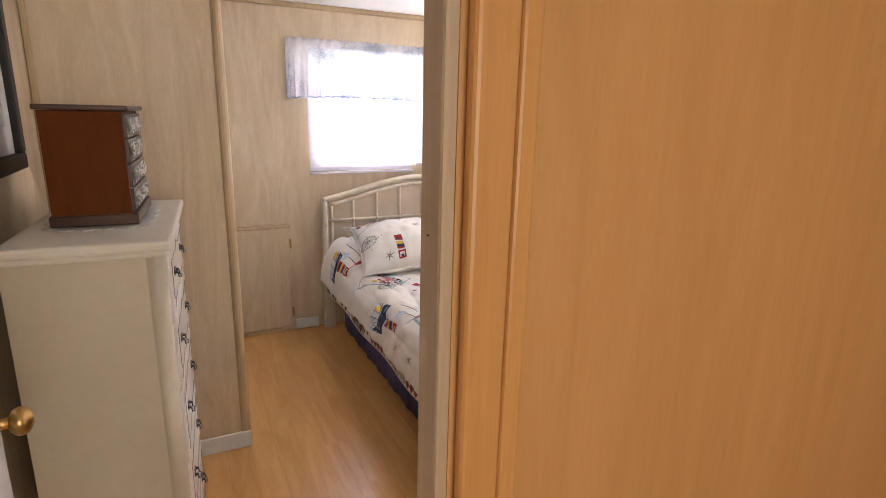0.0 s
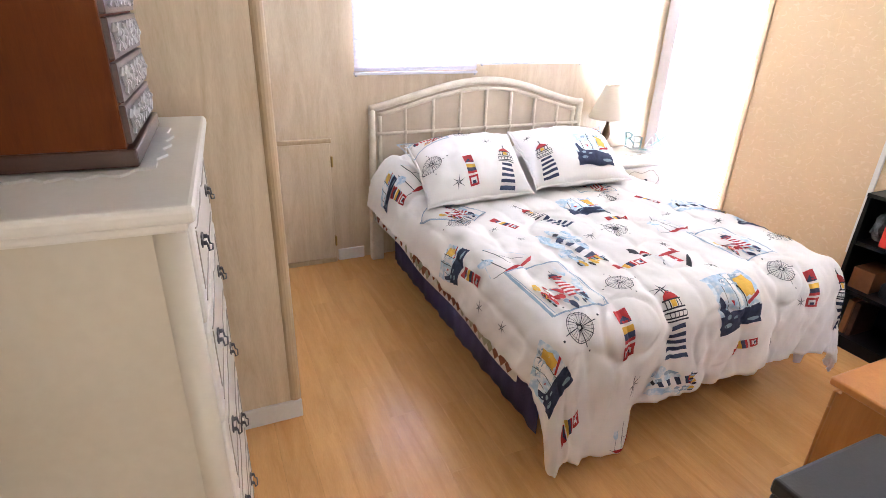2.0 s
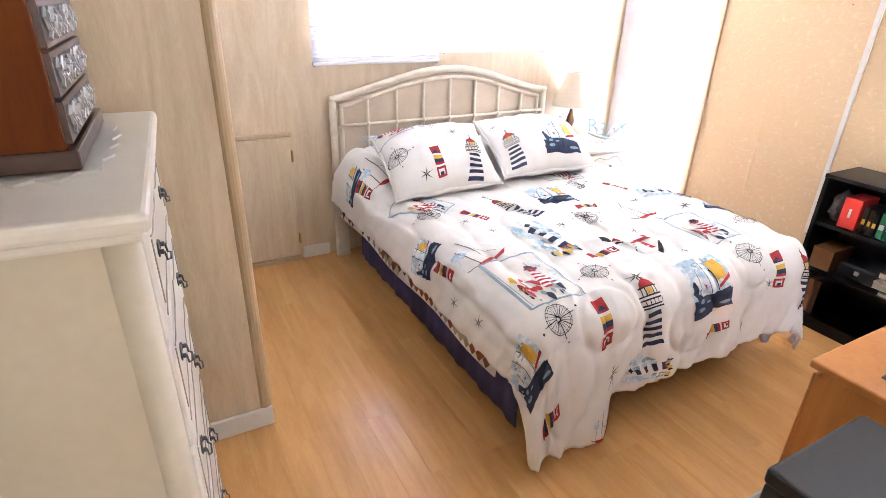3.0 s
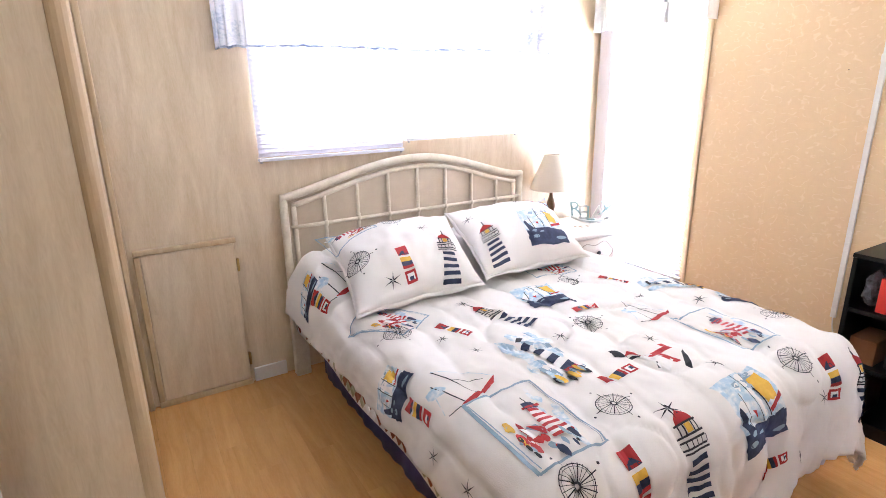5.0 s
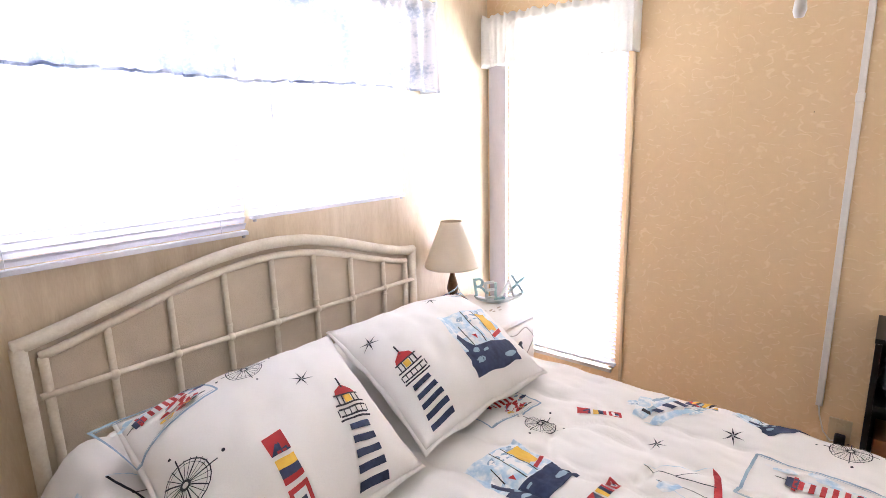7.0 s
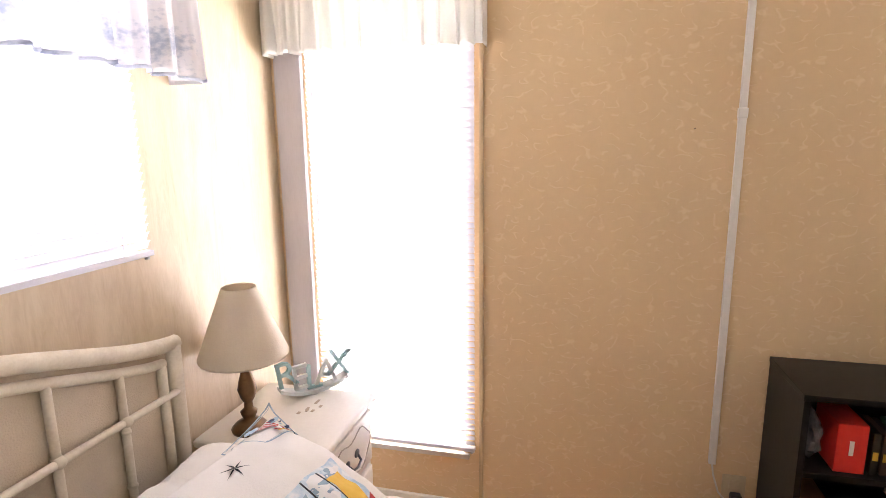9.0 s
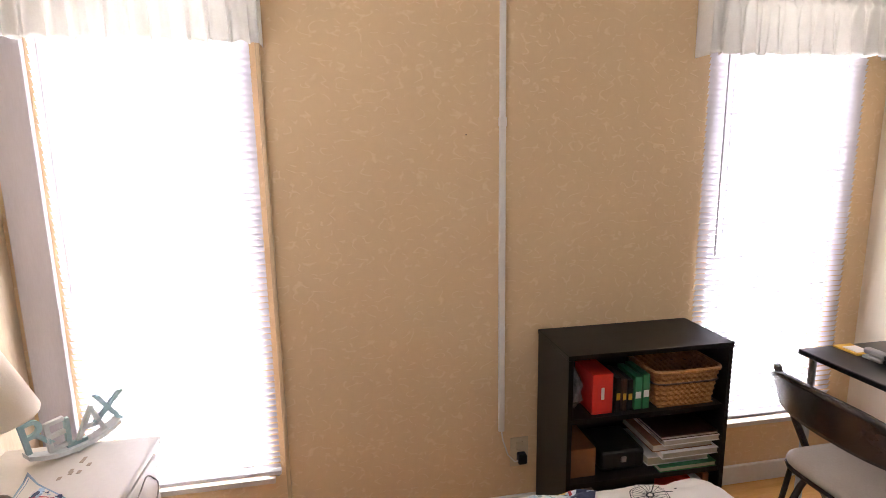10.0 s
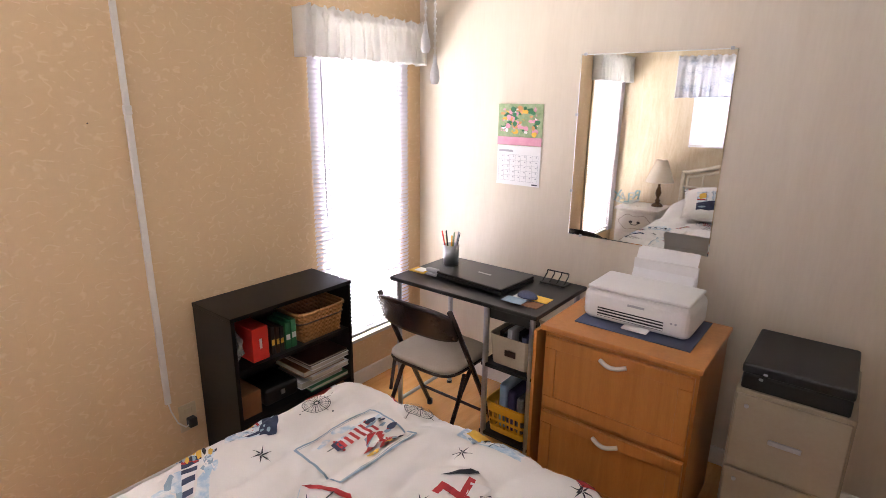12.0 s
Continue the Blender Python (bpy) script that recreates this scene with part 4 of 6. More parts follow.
def comforter():
    t = thing("comforter", (-1.33, -1.0, ZT), "white quilted comforter printed with lighthouses, flags and compasses", "comforter")
    bm = bmesh.new()
    g = [[bm.verts.new(cloth(u, v)) for v in GV] for u in GU]
    for i in range(NU):
        for j in range(NV):
            bm.faces.new((g[i][j], g[i + 1][j], g[i + 1][j + 1], g[i][j + 1]))
    thicken(part("quilted_cover", bm, "cloth", t, smooth=True), 0.012)
    spots = [("compass", -1.92, -1.01, 0.090, 0), ("flag", -1.752, -1.087, 0.13, -62), ("lighthouse", -1.552, -1.066, 0.27, 22), ("ship", -1.306, -1.011, 0.25, -8), ("flag", -1.252, -1.196, 0.11, -4),
             ("compass", -1.343, -1.294, 0.099, 0), ("boat", -1.097, -1.316, 0.20, 8), ("framed", -0.985, -1.555, 0.27, -92), ("compass", -1.006, -1.794, 0.095, 0), ("tower", -1.625, -1.381, 0.34, -82),
             ("flag", -1.525, -1.587, 0.13, 0), ("redlight", -1.36, -1.566, 0.25, 0), ("compass", -1.652, -1.685, 0.092, 0), ("star", -1.55, -1.765, 0.07, 0), ("star", -1.498, -1.326, 0.06, 10),
             ("lighthouse", -1.543, -1.885, 0.27, 0), ("ship", -1.27, -1.86, 0.27, 4), ("flag", -0.879, -1.892, 0.15, -90), ("framed", -1.862, -1.625, 0.29, -90), ("compass", -1.907, -1.826, 0.092, 10),
             ("boat", -1.928, -1.38, 0.22, 20), ("flag", -2.045, -1.34, 0.13, -85), ("ship", -2.062, -1.185, 0.18, 10), ("flag", -1.743, -1.875, 0.15, -88), ("flag", -1.224, -2.055, 0.12, 10),
             ("ship", -2.075, -1.905, 0.22, 20), ("flag", -1.985, -2.085, 0.14, 18), ("compass", -0.76, -1.60, 0.086, 0), ("star", -0.83, -1.36, 0.06, 0), ("star", -0.99, -1.22, 0.05, 20), ("star", -1.24, -1.695, 0.06, 5),
             ("compass", -1.097, -0.946, 0.085, 0), ("flag", -0.942, -1.044, 0.12, -62), ("star", -1.771, -1.25, 0.05, 0), ("star", -1.816, -1.12, 0.045, 15), ("star", -1.607, -0.924, 0.06, 0), ("framed", -1.08, -0.80, 0.2, -10),
             ("framed", -1.898, -0.885, 0.24, -60), ("boat", -1.93, -0.49, 0.23, 20), ("ship", -2.05, -0.40, 0.15, 0), ("flag", -2.02, -0.53, 0.13, -80), ("tower", -0.78, -1.19, 0.26, -30), ("ship", -0.70, -1.42, 0.17, -40),
             ("star", -0.952, -1.93, 0.05, 0), ("tower", -1.56, -2.115, 0.22, 0), ("lighthouse", -0.70, -1.95, 0.25, 10), ("star", -1.72, -2.05, 0.05, 0), ("boat", -1.76, -2.14, 0.10, 0), ("star", -1.27, -1.489, 0.055, 0),
             ("star", -1.088, -2.08, 0.05, 30), ("flag", -0.62, -1.72, 0.12, -80), ("star", -2.10, -1.46, 0.05, 0), ("star", -2.09, -1.62, 0.05, 0)]
    for kind, u, v, size, turn in spots:
        printed(kind, (u, v), size, turn, cloth, t, GU, GV)

    def tail(i, j):
        # a corner of the cover that hangs below the hem
        a = 2 * math.pi * i
        w = 0.052 * (1 - 0.62 * j ** 1.6) * (1 + 0.12 * math.sin(3 * a))
        return (-0.775 + 0.02 * j + w * math.cos(a), YF - 0.075 + 0.45 * w * math.sin(a), 0.33 - 0.215 * j)
    part("hanging_corner", sheet(bmesh.new(), tail, 24, 8), "mattress", t, "pale grey lining corner hanging down", smooth=True)

    def twist(i, j):
        a = 2 * math.pi * i
        w = (0.016 + 0.012 * abs(math.sin(5 * j))) * (1 - 0.5 * j)
        return (-0.635 - 0.02 * j + w * math.cos(a), YF - 0.085 + w * math.sin(a), 0.34 - 0.17 * j)
    part("hanging_corner", sheet(bmesh.new(), twist, 16, 10), "cloth", t, "twisted white corner hanging down", smooth=True)


comforter()


def pillow(corners, seed, spots, label):
    """A stuffed case between four corners: front left, front right, back left, back right."""
    fl, fr, bl, br = [Vector(c) for c in corners]
    t = thing("pillow", (fl + fr + bl + br) / 4 - Vector((0, 0, 0.06)), label, "pillow", "pillows on the bed")
    nrm = (fr - fl).cross(bl - fl).normalized()
    N = 44
    grid = [k / N for k in range(N + 1)]

    def at(a, b, lift=0.0, sign=1):
        s, q = 2 * a - 1, 2 * b - 1
        base = fl * (1 - a) * (1 - b) + fr * a * (1 - b) + bl * (1 - a) * b + br * a * b
        mid = (fl + fr + bl + br) / 4
        base = base.lerp(mid, 0.07 * (abs(s) ** 6 * (1 - q * q) + abs(q) ** 6 * (1 - s * s)))
        full = max(0.0, (1 - abs(s) ** 2.5) * (1 - abs(q) ** 2.5)) ** 0.68
        h = 0.108 * full + sign * 0.006 * noise.noise(Vector((a * 4, b * 4, seed))) + 0.014 * noise.noise(Vector((a * 7 + seed, b * 3, 1.0))) * full + 0.005 * noise.noise(Vector((a * 15 + seed, b * 8, 4.0))) * full
        edge = 0.004 * noise.noise(Vector((a * 9, b * 9, seed + 3)))
        return base + nrm * (sign * h + edge + lift)
    bm = bmesh.new()
    top = [[bm.verts.new(at(a, b)) for b in grid] for a in grid]
    bot = [[top[i][j] if i in (0, N) or j in (0, N) else bm.verts.new(at(grid[i], grid[j], 0.0, -1)) for j in range(N + 1)] for i in range(N + 1)]
    for g, flip in ((top, False), (bot, True)):
        for i in range(N):
            for j in range(N):
                q = (g[i][j], g[i + 1][j], g[i + 1][j + 1], g[i][j + 1])
                try:
                    bm.faces.new(q[::-1] if flip else q)
                except ValueError:
                    pass
    part("case", bm, "cloth", t, smooth=True)
    w, d = (fr - fl).length, (bl - fl).length
    def flange(i, j):
        # a flat hem round the case
        e = i * 4
        k = int(min(e, 3.9999))
        f = e - k
        a, b = ((f, 0), (1, f), (1 - f, 1), (0, 1 - f))[k]
        p = at(a, b)
        c = (fl + fr + bl + br) / 4
        out = (p - c).normalized()
        return p + out * 0.007 * j + Vector((0, 0, -0.012 * j + 0.006 * math.sin(i * 60) * j))
    thicken(part("flange", sheet(bmesh.new(), flange, 120, 2), "cloth", t, smooth=True), 0.004, 0.0)

    def surf(u, v, lift):
        return at(u / w, v / d, lift)
    for kind, a, b, size, turn in spots:
        printed(kind, (a * w, b * d), size, turn, surf, t, [x * w for x in grid], [x * d for x in grid])
    return t


pillow([(-1.995, -0.85, 0.60), (-1.46, -0.845, 0.61), (-1.92, -0.36, 0.755), (-1.335, -0.36, 0.775)], 1.0,
       [("lighthouse", 0.765, 0.27, 0.265, -4), ("flag", 0.41, 0.22, 0.16, -85), ("star", 0.28, 0.12, 0.07, 0), ("compass", 0.09, 0.42, 0.10, 0), ("star", 0.64, 0.60, 0.06, 20), ("compass", 0.46, 0.83, 0.085, 0), ("framed", 0.12, 0.88, 0.2, 10)],
       "white lighthouse-print pillow leaning on the headboard")
pillow([(-1.43, -0.83, 0.625), (-0.86, -0.825, 0.615), (-1.335, -0.36, 0.785), (-0.765, -0.40, 0.77)], 2.0,
       [("lighthouse", 0.135, 0.30, 0.26, 0), ("ship", 0.62, 0.34, 0.30, -2), ("star", 0.07, 0.70, 0.06, 0), ("star", 0.56, 0.80, 0.055, 0), ("framed", 0.88, 0.93, 0.16, 0)],
       "white lighthouse-print pillow by the nightstand")

# ---- dresser side ----
def bail_handle(x, y, z, parent, name="handle"):
    """A drop handle on an east-facing front at x."""
    bm = bmesh.new()
    for s in (-1, 1):
        rod(bm, (x, y + s * 0.015, z), (x + 0.009, y + s * 0.015, z), 0.004, seg=8)
        bmesh.ops.create_uvsphere(bm, u_segments=8, v_segments=6, radius=0.005, matrix=Matrix.Translation((x + 0.002, y + s * 0.015, z)) @ Matrix.Diagonal((0.4, 1.6, 1.6, 1)))
    tube(bm, [(x + 0.009, y - 0.014, z), (x + 0.011, y - 0.016, z - 0.014), (x + 0.016, y - 0.012, z - 0.014), (x + 0.016, y + 0.012, z - 0.014), (x + 0.011, y + 0.016, z - 0.014), (x + 0.009, y + 0.018, z)], 0.0017, 6)
    box(bm, x - 0.001, x + 0.0025, y - 0.012, y + 0.012, z - 0.011, z + 0.011, bev=0.003)
    return part(name, bm, "iron", parent, "dark pewter drop handle", smooth=True)


def scroll(x, y0, y1, z0, z1, parent):
    """A thin gilt outline with curled ends on a drawer front."""
    bm = bmesh.new()
    ym, h = (y0 + y1) / 2, z1 - z0
    for s in (-1, 1):
        pts = []
        for k in range(15):
            f = k / 14
            pts.append((x, ym + s * (f * (y1 - y0) / 2 * 0.86), z1 - 0.012 - 0.02 * math.sin(f * math.pi) ** 2 - 0.008 * math.sin(f * 9)))
        tube(bm, pts, 0.0014, 5)
        tube(bm, [(p[0], p[1], z0 + z1 - p[2]) for p in pts], 0.0014, 5)
        tube(bm, [(x, ym + s * (y1 - y0) * 0.43, z1 - 0.02 - h * 0.16 * k + 0.0) for k in range(5)], 0.0014, 5)
    return part("gilt_scroll", bm, "gilt", parent, "antique gilt scroll line")


def dresser():
    x0, x1, y0, y1, zt = -3.195, -2.875, -2.139, -1.526, 1.15
    t = thing("dresser", ((x0 + x1) / 2, (y0 + y1) / 2, 0), "tall cream painted chest of drawers with gilt scrolls", "dresser")
    part("body", B(x0, x1 - 0.018, y0 + 0.006, y1 - 0.006, 0.05, zt - 0.03), "dresser", t)
    bm = B(x0 - 0.004, x1 + 0.02, y0 - 0.016, y1 + 0.016, zt - 0.026, zt, bev=0.009, seg=3)
    box(bm, x0, x1 + 0.008, y0 - 0.006, y1 + 0.006, zt - 0.04, zt - 0.025, bev=0.005)
    part("top", bm, "drtop", t, "glossy white moulded top")
    for y in (y0 + 0.022, y1 - 0.022):
        bm = bmesh.new()
        rod(bm, (x1 - 0.022, y, 0.0), (x1 - 0.022, y, zt - 0.04), 0.024, seg=18)
        part("corner_post", bm, "dresser", t, smooth=True)
    for y in (y0 + 0.03, y1 - 0.03):
        part("foot", B(x0 + 0.01, x0 + 0.06, y - 0.024, y + 0.024, 0, 0.05, bev=0.008), "dresser", t)
    part("plinth", B(x0 + 0.02, x1 - 0.014, y0 + 0.04, y1 - 0.04, 0.035, 0.085, bev=0.006), "dresser", t)
    edges = [1.105, 0.925, 0.725, 0.51, 0.29, 0.09]
    for a, b in zip(edges, edges[1:]):
        d = part("drawer_front", B(x1 - 0.022, x1 + 0.006, y0 + 0.05, y1 - 0.05, b + 0.006, a - 0.006, bev=0.009, seg=3), "drtop", t)
        for y in (y0 + 0.17, y1 - 0.17):
            bail_handle(x1 + 0.006, y, (a + b) / 2 + 0.012, d)
        scroll(x1 + 0.0065, y0 + 0.06, y1 - 0.06, b + 0.012, a - 0.012, d)
    t.rotation_euler.z = radians(-3.0)


dresser()


def jewelry_box():
    x0, x1, y0, y1, z0, z1 = -3.122, -2.942, -1.965, -1.655, 1.157, 1.45
    t = thing("jewelry_box", ((x0 + x1) / 2, (y0 + y1) / 2, z0), "cherry wood jewelry chest with silver fretwork drawers on a doily", "jewelry box")
    part("carcass", B(x0, x1 - 0.008, y0, y1, z0 + 0.025, z1 - 0.014, bev=0.002), "cherry", t)
    part("lid", B(x0 - 0.008, x1 + 0.008, y0 - 0.01, y1 + 0.01, z1 - 0.013, z1, bev=0.004), "walnut", t, "dark walnut lid")
    part("base_moulding", B(x0 - 0.006, x1 + 0.006, y0 - 0.006, y1 + 0.006, z0, z0 + 0.028, bev=0.004), "walnut", t)
    h = (z1 - z0 - 0.05) / 4
    for k in range(4):
        za = z0 + 0.031 + k * h
        d = part("drawer", B(x1 - 0.01, x1, y0 + 0.01, y1 - 0.01, za + 0.002, za + h - 0.002, bev=0.002), "walnut", t)
        g = random.Random(k)
        for c in range(12):
            bm = bmesh.new()
            y = y0 + 0.035 + c * (y1 - y0 - 0.07) / 11
            pts = [(x1 + 0.002, y + 0.012 * math.sin(f * 6.3 + c), za + h * (0.2 + 0.6 * f)) for f in (0, 0.25, 0.5, 0.75, 1.0)]
            tube(bm, pts, 0.0035, 5)
            bmesh.ops.create_uvsphere(bm, u_segments=6, v_segments=5, radius=0.006, matrix=Matrix.Translation((x1 + 0.002, y + 0.008 * g.random(), za + h * (0.3 + 0.4 * g.random()))))
            part("fretwork", bm, "fret", d, "silver carved fretwork")
    dl = thing("doily", ((x0 + x1) / 2, (y0 + y1) / 2, 1.151), "white lace doily under the jewelry chest", "doily")
    bm = bmesh.new()
    pts = []
    for k in range(72):
        a = 2 * math.pi * k / 72
        r = 1 + 0.05 * math.cos(a * 18)
        c, s = math.cos(a), math.sin(a)
        e = (abs(c) ** 4 + abs(s) ** 4) ** -0.25
        pts.append(((x0 + x1) / 2 + 0.122 * r * e * c, (y0 + y1) / 2 + 0.185 * r * e * s))
    a = [bm.verts.new((x, y, 1.1505)) for x, y in pts]
    b = [bm.verts.new((x, y, 1.1545)) for x, y in pts]
    bm.faces.new(a[::-1])
    bm.faces.new(b)
    for k in range(72):
        bm.faces.new((a[k], a[(k + 1) % 72], b[(k + 1) % 72], b[k]))
    part("lace", bm, "lace", dl)
    t.rotation_euler.z = dl.rotation_euler.z = radians(-3.0)


jewelry_box()


def framed_picture():
    x = WEST
    y0, y1, z0, z1 = -2.07, -1.60, 1.27, 1.865
    t = thing("framed_picture", (x, (y0 + y1) / 2, z0), "black-framed pale sketch of a lighthouse on the wall", "picture")
    f = 0.045
    for a in ((y0, y1, z0, z0 + f), (y0, y1, z1 - f, z1), (y0, y0 + f, z0 + f, z1 - f), (y1 - f, y1, z0 + f, z1 - f)):
        part("frame", B(x + 0.001, x + 0.03, *a, bev=0.006), "plastic", t)
    part("mat_board", B(x + 0.002, x + 0.012, y0 + f, y1 - f, z0 + f, z1 - f), "sheet", t, "white mat board")
    part("sketch", B(x + 0.0125, x + 0.0145, y0 + 0.11, y1 - 0.11, z0 + 0.12, z1 - 0.10), "palegrey", t, "pale grey sketch")
    bm = bmesh.new()
    m = (y0 + y1) / 2
    for y, w, za, zb in ((m, 0.03, z0 + 0.2, z1 - 0.2), (m, 0.045, z1 - 0.2, z1 - 0.19), (m, 0.012, z1 - 0.19, z1 - 0.15)):
        box(bm, x + 0.0146, x + 0.0156, y - w / 2, y + w / 2, za, zb)
    box(bm, x + 0.0146, x + 0.0156, y0 + 0.12, y1 - 0.12, z0 + 0.17, z0 + 0.18)
    part("drawn_tower", bm, "grey", t)


framed_picture()


# ---- nightstand corner ----
def nightstand():
    x0, x1, y0, y1, zt = -0.56, -0.175, -0.405, -0.10, 0.55
    t = thing("nightstand", ((x0 + x1) / 2, (y0 + y1) / 2, 0), "white painted nightstand with gilt-scrolled drawers", "nightstand")
    part("body", B(x0 + 0.012, x1 - 0.012, y0 + 0.018, y1, 0.06, zt - 0.026), "drtop", t)
    bm = B(x0 - 0.004, x1 + 0.006, y0 - 0.004, y1 + 0.09, zt - 0.024, zt, bev=0.008, seg=3)
    part("top", bm, "drtop", t, "worn white top with faint flowers")
    for x in (x0 + 0.03, x1 - 0.03):
        for y in (y0 + 0.03, y1 - 0.03):
            bm = bmesh.new()
            lathe(bm, [(0.0, 0.0), (0.016, 0.0), (0.024, 0.03), (0.02, 0.06), (0.0, 0.062)], x, y, 14)
            part("foot", bm, "drtop", t, smooth=True)
    for za, zb in ((0.335, 0.515), (0.10, 0.315)):
        d = part("drawer_front", B(x0 + 0.03, x1 - 0.03, y0 + 0.002, y0 + 0.02, za, zb, bev=0.006), "drtop", t)
        bm = bmesh.new()
        xm, zm = (x0 + x1) / 2, (za + zb) / 2
        ps = []
        for k in range(41):
            a = 2 * math.pi * k / 40
            e = (abs(math.cos(a)) ** 4 + abs(math.sin(a)) ** 4) ** -0.25
            ps.append((xm + (0.135 + 0.012 * math.cos(4 * a)) * e * math.cos(a), y0 + 0.001, zm + (0.062 + 0.009 * math.cos(6 * a)) * e * math.sin(a)))
        tube(bm, ps, 0.0022, 5)
        part("gilt_scroll", bm, "gilt", d)
        bm = bmesh.new()
        tube(bm, [(xm - 0.035, y0 - 0.002, zm), (xm - 0.028, y0 - 0.016, zm - 0.014), (xm, y0 - 0.018, zm - 0.02), (xm + 0.028, y0 - 0.016, zm - 0.014), (xm + 0.035, y0 - 0.002, zm)], 0.004, 7)
        for s in (-1, 1):
            bmesh.ops.create_uvsphere(bm, u_segments=10, v_segments=7, radius=0.013, matrix=Matrix.Translation((xm + s * 0.035, y0, zm + 0.002)) @ Matrix.Diagonal((1.3, 0.4, 1, 1)))
        part("handle", bm, "iron", d, "pewter drop handle", smooth=True)
    g = random.Random(3)
    for k in range(7):
        x, y = -0.36 + 0.09 * g.random(), -0.28 + 0.06 * g.random()
        part("painted_flower", B(x, x + 0.014, y, y + 0.009, zt - 0.0005, zt + 0.0012), "tan", t, "small faded painted flower")


nightstand()


def table_lamp():
    cx, cy, zb = -0.47, -0.135, 0.55
    t = thing("table_lamp", (cx, cy, zb), "turned bronze table lamp with a cream cone shade", "lamp")
    part("base", lathe(bmesh.new(), [(0.0, zb), (0.05, zb), (0.052, zb + 0.008), (0.042, zb + 0.02), (0.03, zb + 0.028), (0.016, zb + 0.036), (0.022, zb + 0.05), (0.024, zb + 0.058), (0.013, zb + 0.068), (0.012, zb + 0.085)], cx, cy), "bronze", t, smooth=True)
    part("stem", lathe(bmesh.new(), [(0.012, zb + 0.085), (0.02, zb + 0.1), (0.027, zb + 0.125), (0.022, zb + 0.15), (0.012, zb + 0.185), (0.009, zb + 0.21), (0.013, zb + 0.222), (0.009, zb + 0.232), (0.008, zb + 0.30), (0.0, zb + 0.302)], cx, cy), "bronze", t, smooth=True)
    sh = part("shade", lathe(bmesh.new(), [(0.122, zb + 0.225), (0.1235, zb + 0.232), (0.048, zb + 0.423), (0.046, zb + 0.428)], cx, cy, 40), "shade", t, "cream fabric shade", smooth=True)
    thicken(sh, 0.002)


table_lamp()


def letters(text, size, depth):
    cu = bpy.data.curves.new("lettering", "FONT")
    cu.body, cu.size, cu.extrude, cu.align_x = text, size, depth, "CENTER"
    ob = new("lettering", cu)
    me = bpy.data.meshes.new_from_object(ob.evaluated_get(bpy.context.evaluated_depsgraph_get()))
    bpy.data.objects.remove(ob)
    return me


def relax_boat():
    c = Vector((-0.21, -0.205, 0.55))
    t = thing("word_sign", c, "weathered teal boat-shaped sign spelling RELAX", "decoration")
    along, up = Vector((0.74, -0.67, 0)).normalized(), Vector((0, 0, 1))
    thick = along.cross(up)

    def P(a, z, d):
        return c + along * a + up * z + thick * d
    bm = bmesh.new()
    n = 16
    lo = [(-0.115 + 0.23 * k / n, 0.004 + 0.028 * abs(2 * k / n - 1) ** 2.2) for k in range(n + 1)]
    rows = []
    for a, z in lo:
        rows.append([bm.verts.new(P(a, z, -0.02)), bm.verts.new(P(a, z + 0.012, -0.02)), bm.verts.new(P(a, z + 0.012, 0.02)), bm.verts.new(P(a, z, 0.02))])
    for r, s in zip(rows, rows[1:]):
        for k in range(4):
            bm.faces.new((r[k], r[(k + 1) % 4], s[(k + 1) % 4], s[k]))
    bm.faces.new(rows[0][::-1])
    bm.faces.new(rows[-1])
    part("hull", bm, "palegrey", t, "weathered white hull strip")
    part("keel_block", rod(bmesh.new(), P(0, 0.0, -0.018), P(0, 0.0, 0.018), 0.006), "palegrey", t)
    for k, ch in enumerate("RELAX"):
        me = letters(ch, 0.125, 0.006)
        f = (k - 2) / 2
        z = 0.017 + 0.028 * abs(f) ** 2.2
        m = Matrix((( -along.x * -1, 0, -thick.x, 0), (along.y, 0, -thick.y, 0), (0, 1, 0, 0), (0, 0, 0, 1)))
        o = P(f * 0.085, z, 0.0)
        me.transform(Matrix.Translation(o) @ m @ Matrix.Rotation(radians(-8 * f), 4, "Z"))
        me.transform(Matrix.Scale(K, 4))
        me.materials.append(M["teal" if k % 2 == 0 else "palegrey"])
        ob = new("letter", me)
        ob.parent = t
        ob.matrix_parent_inverse = Matrix.Translation(-t.location)


relax_boat()


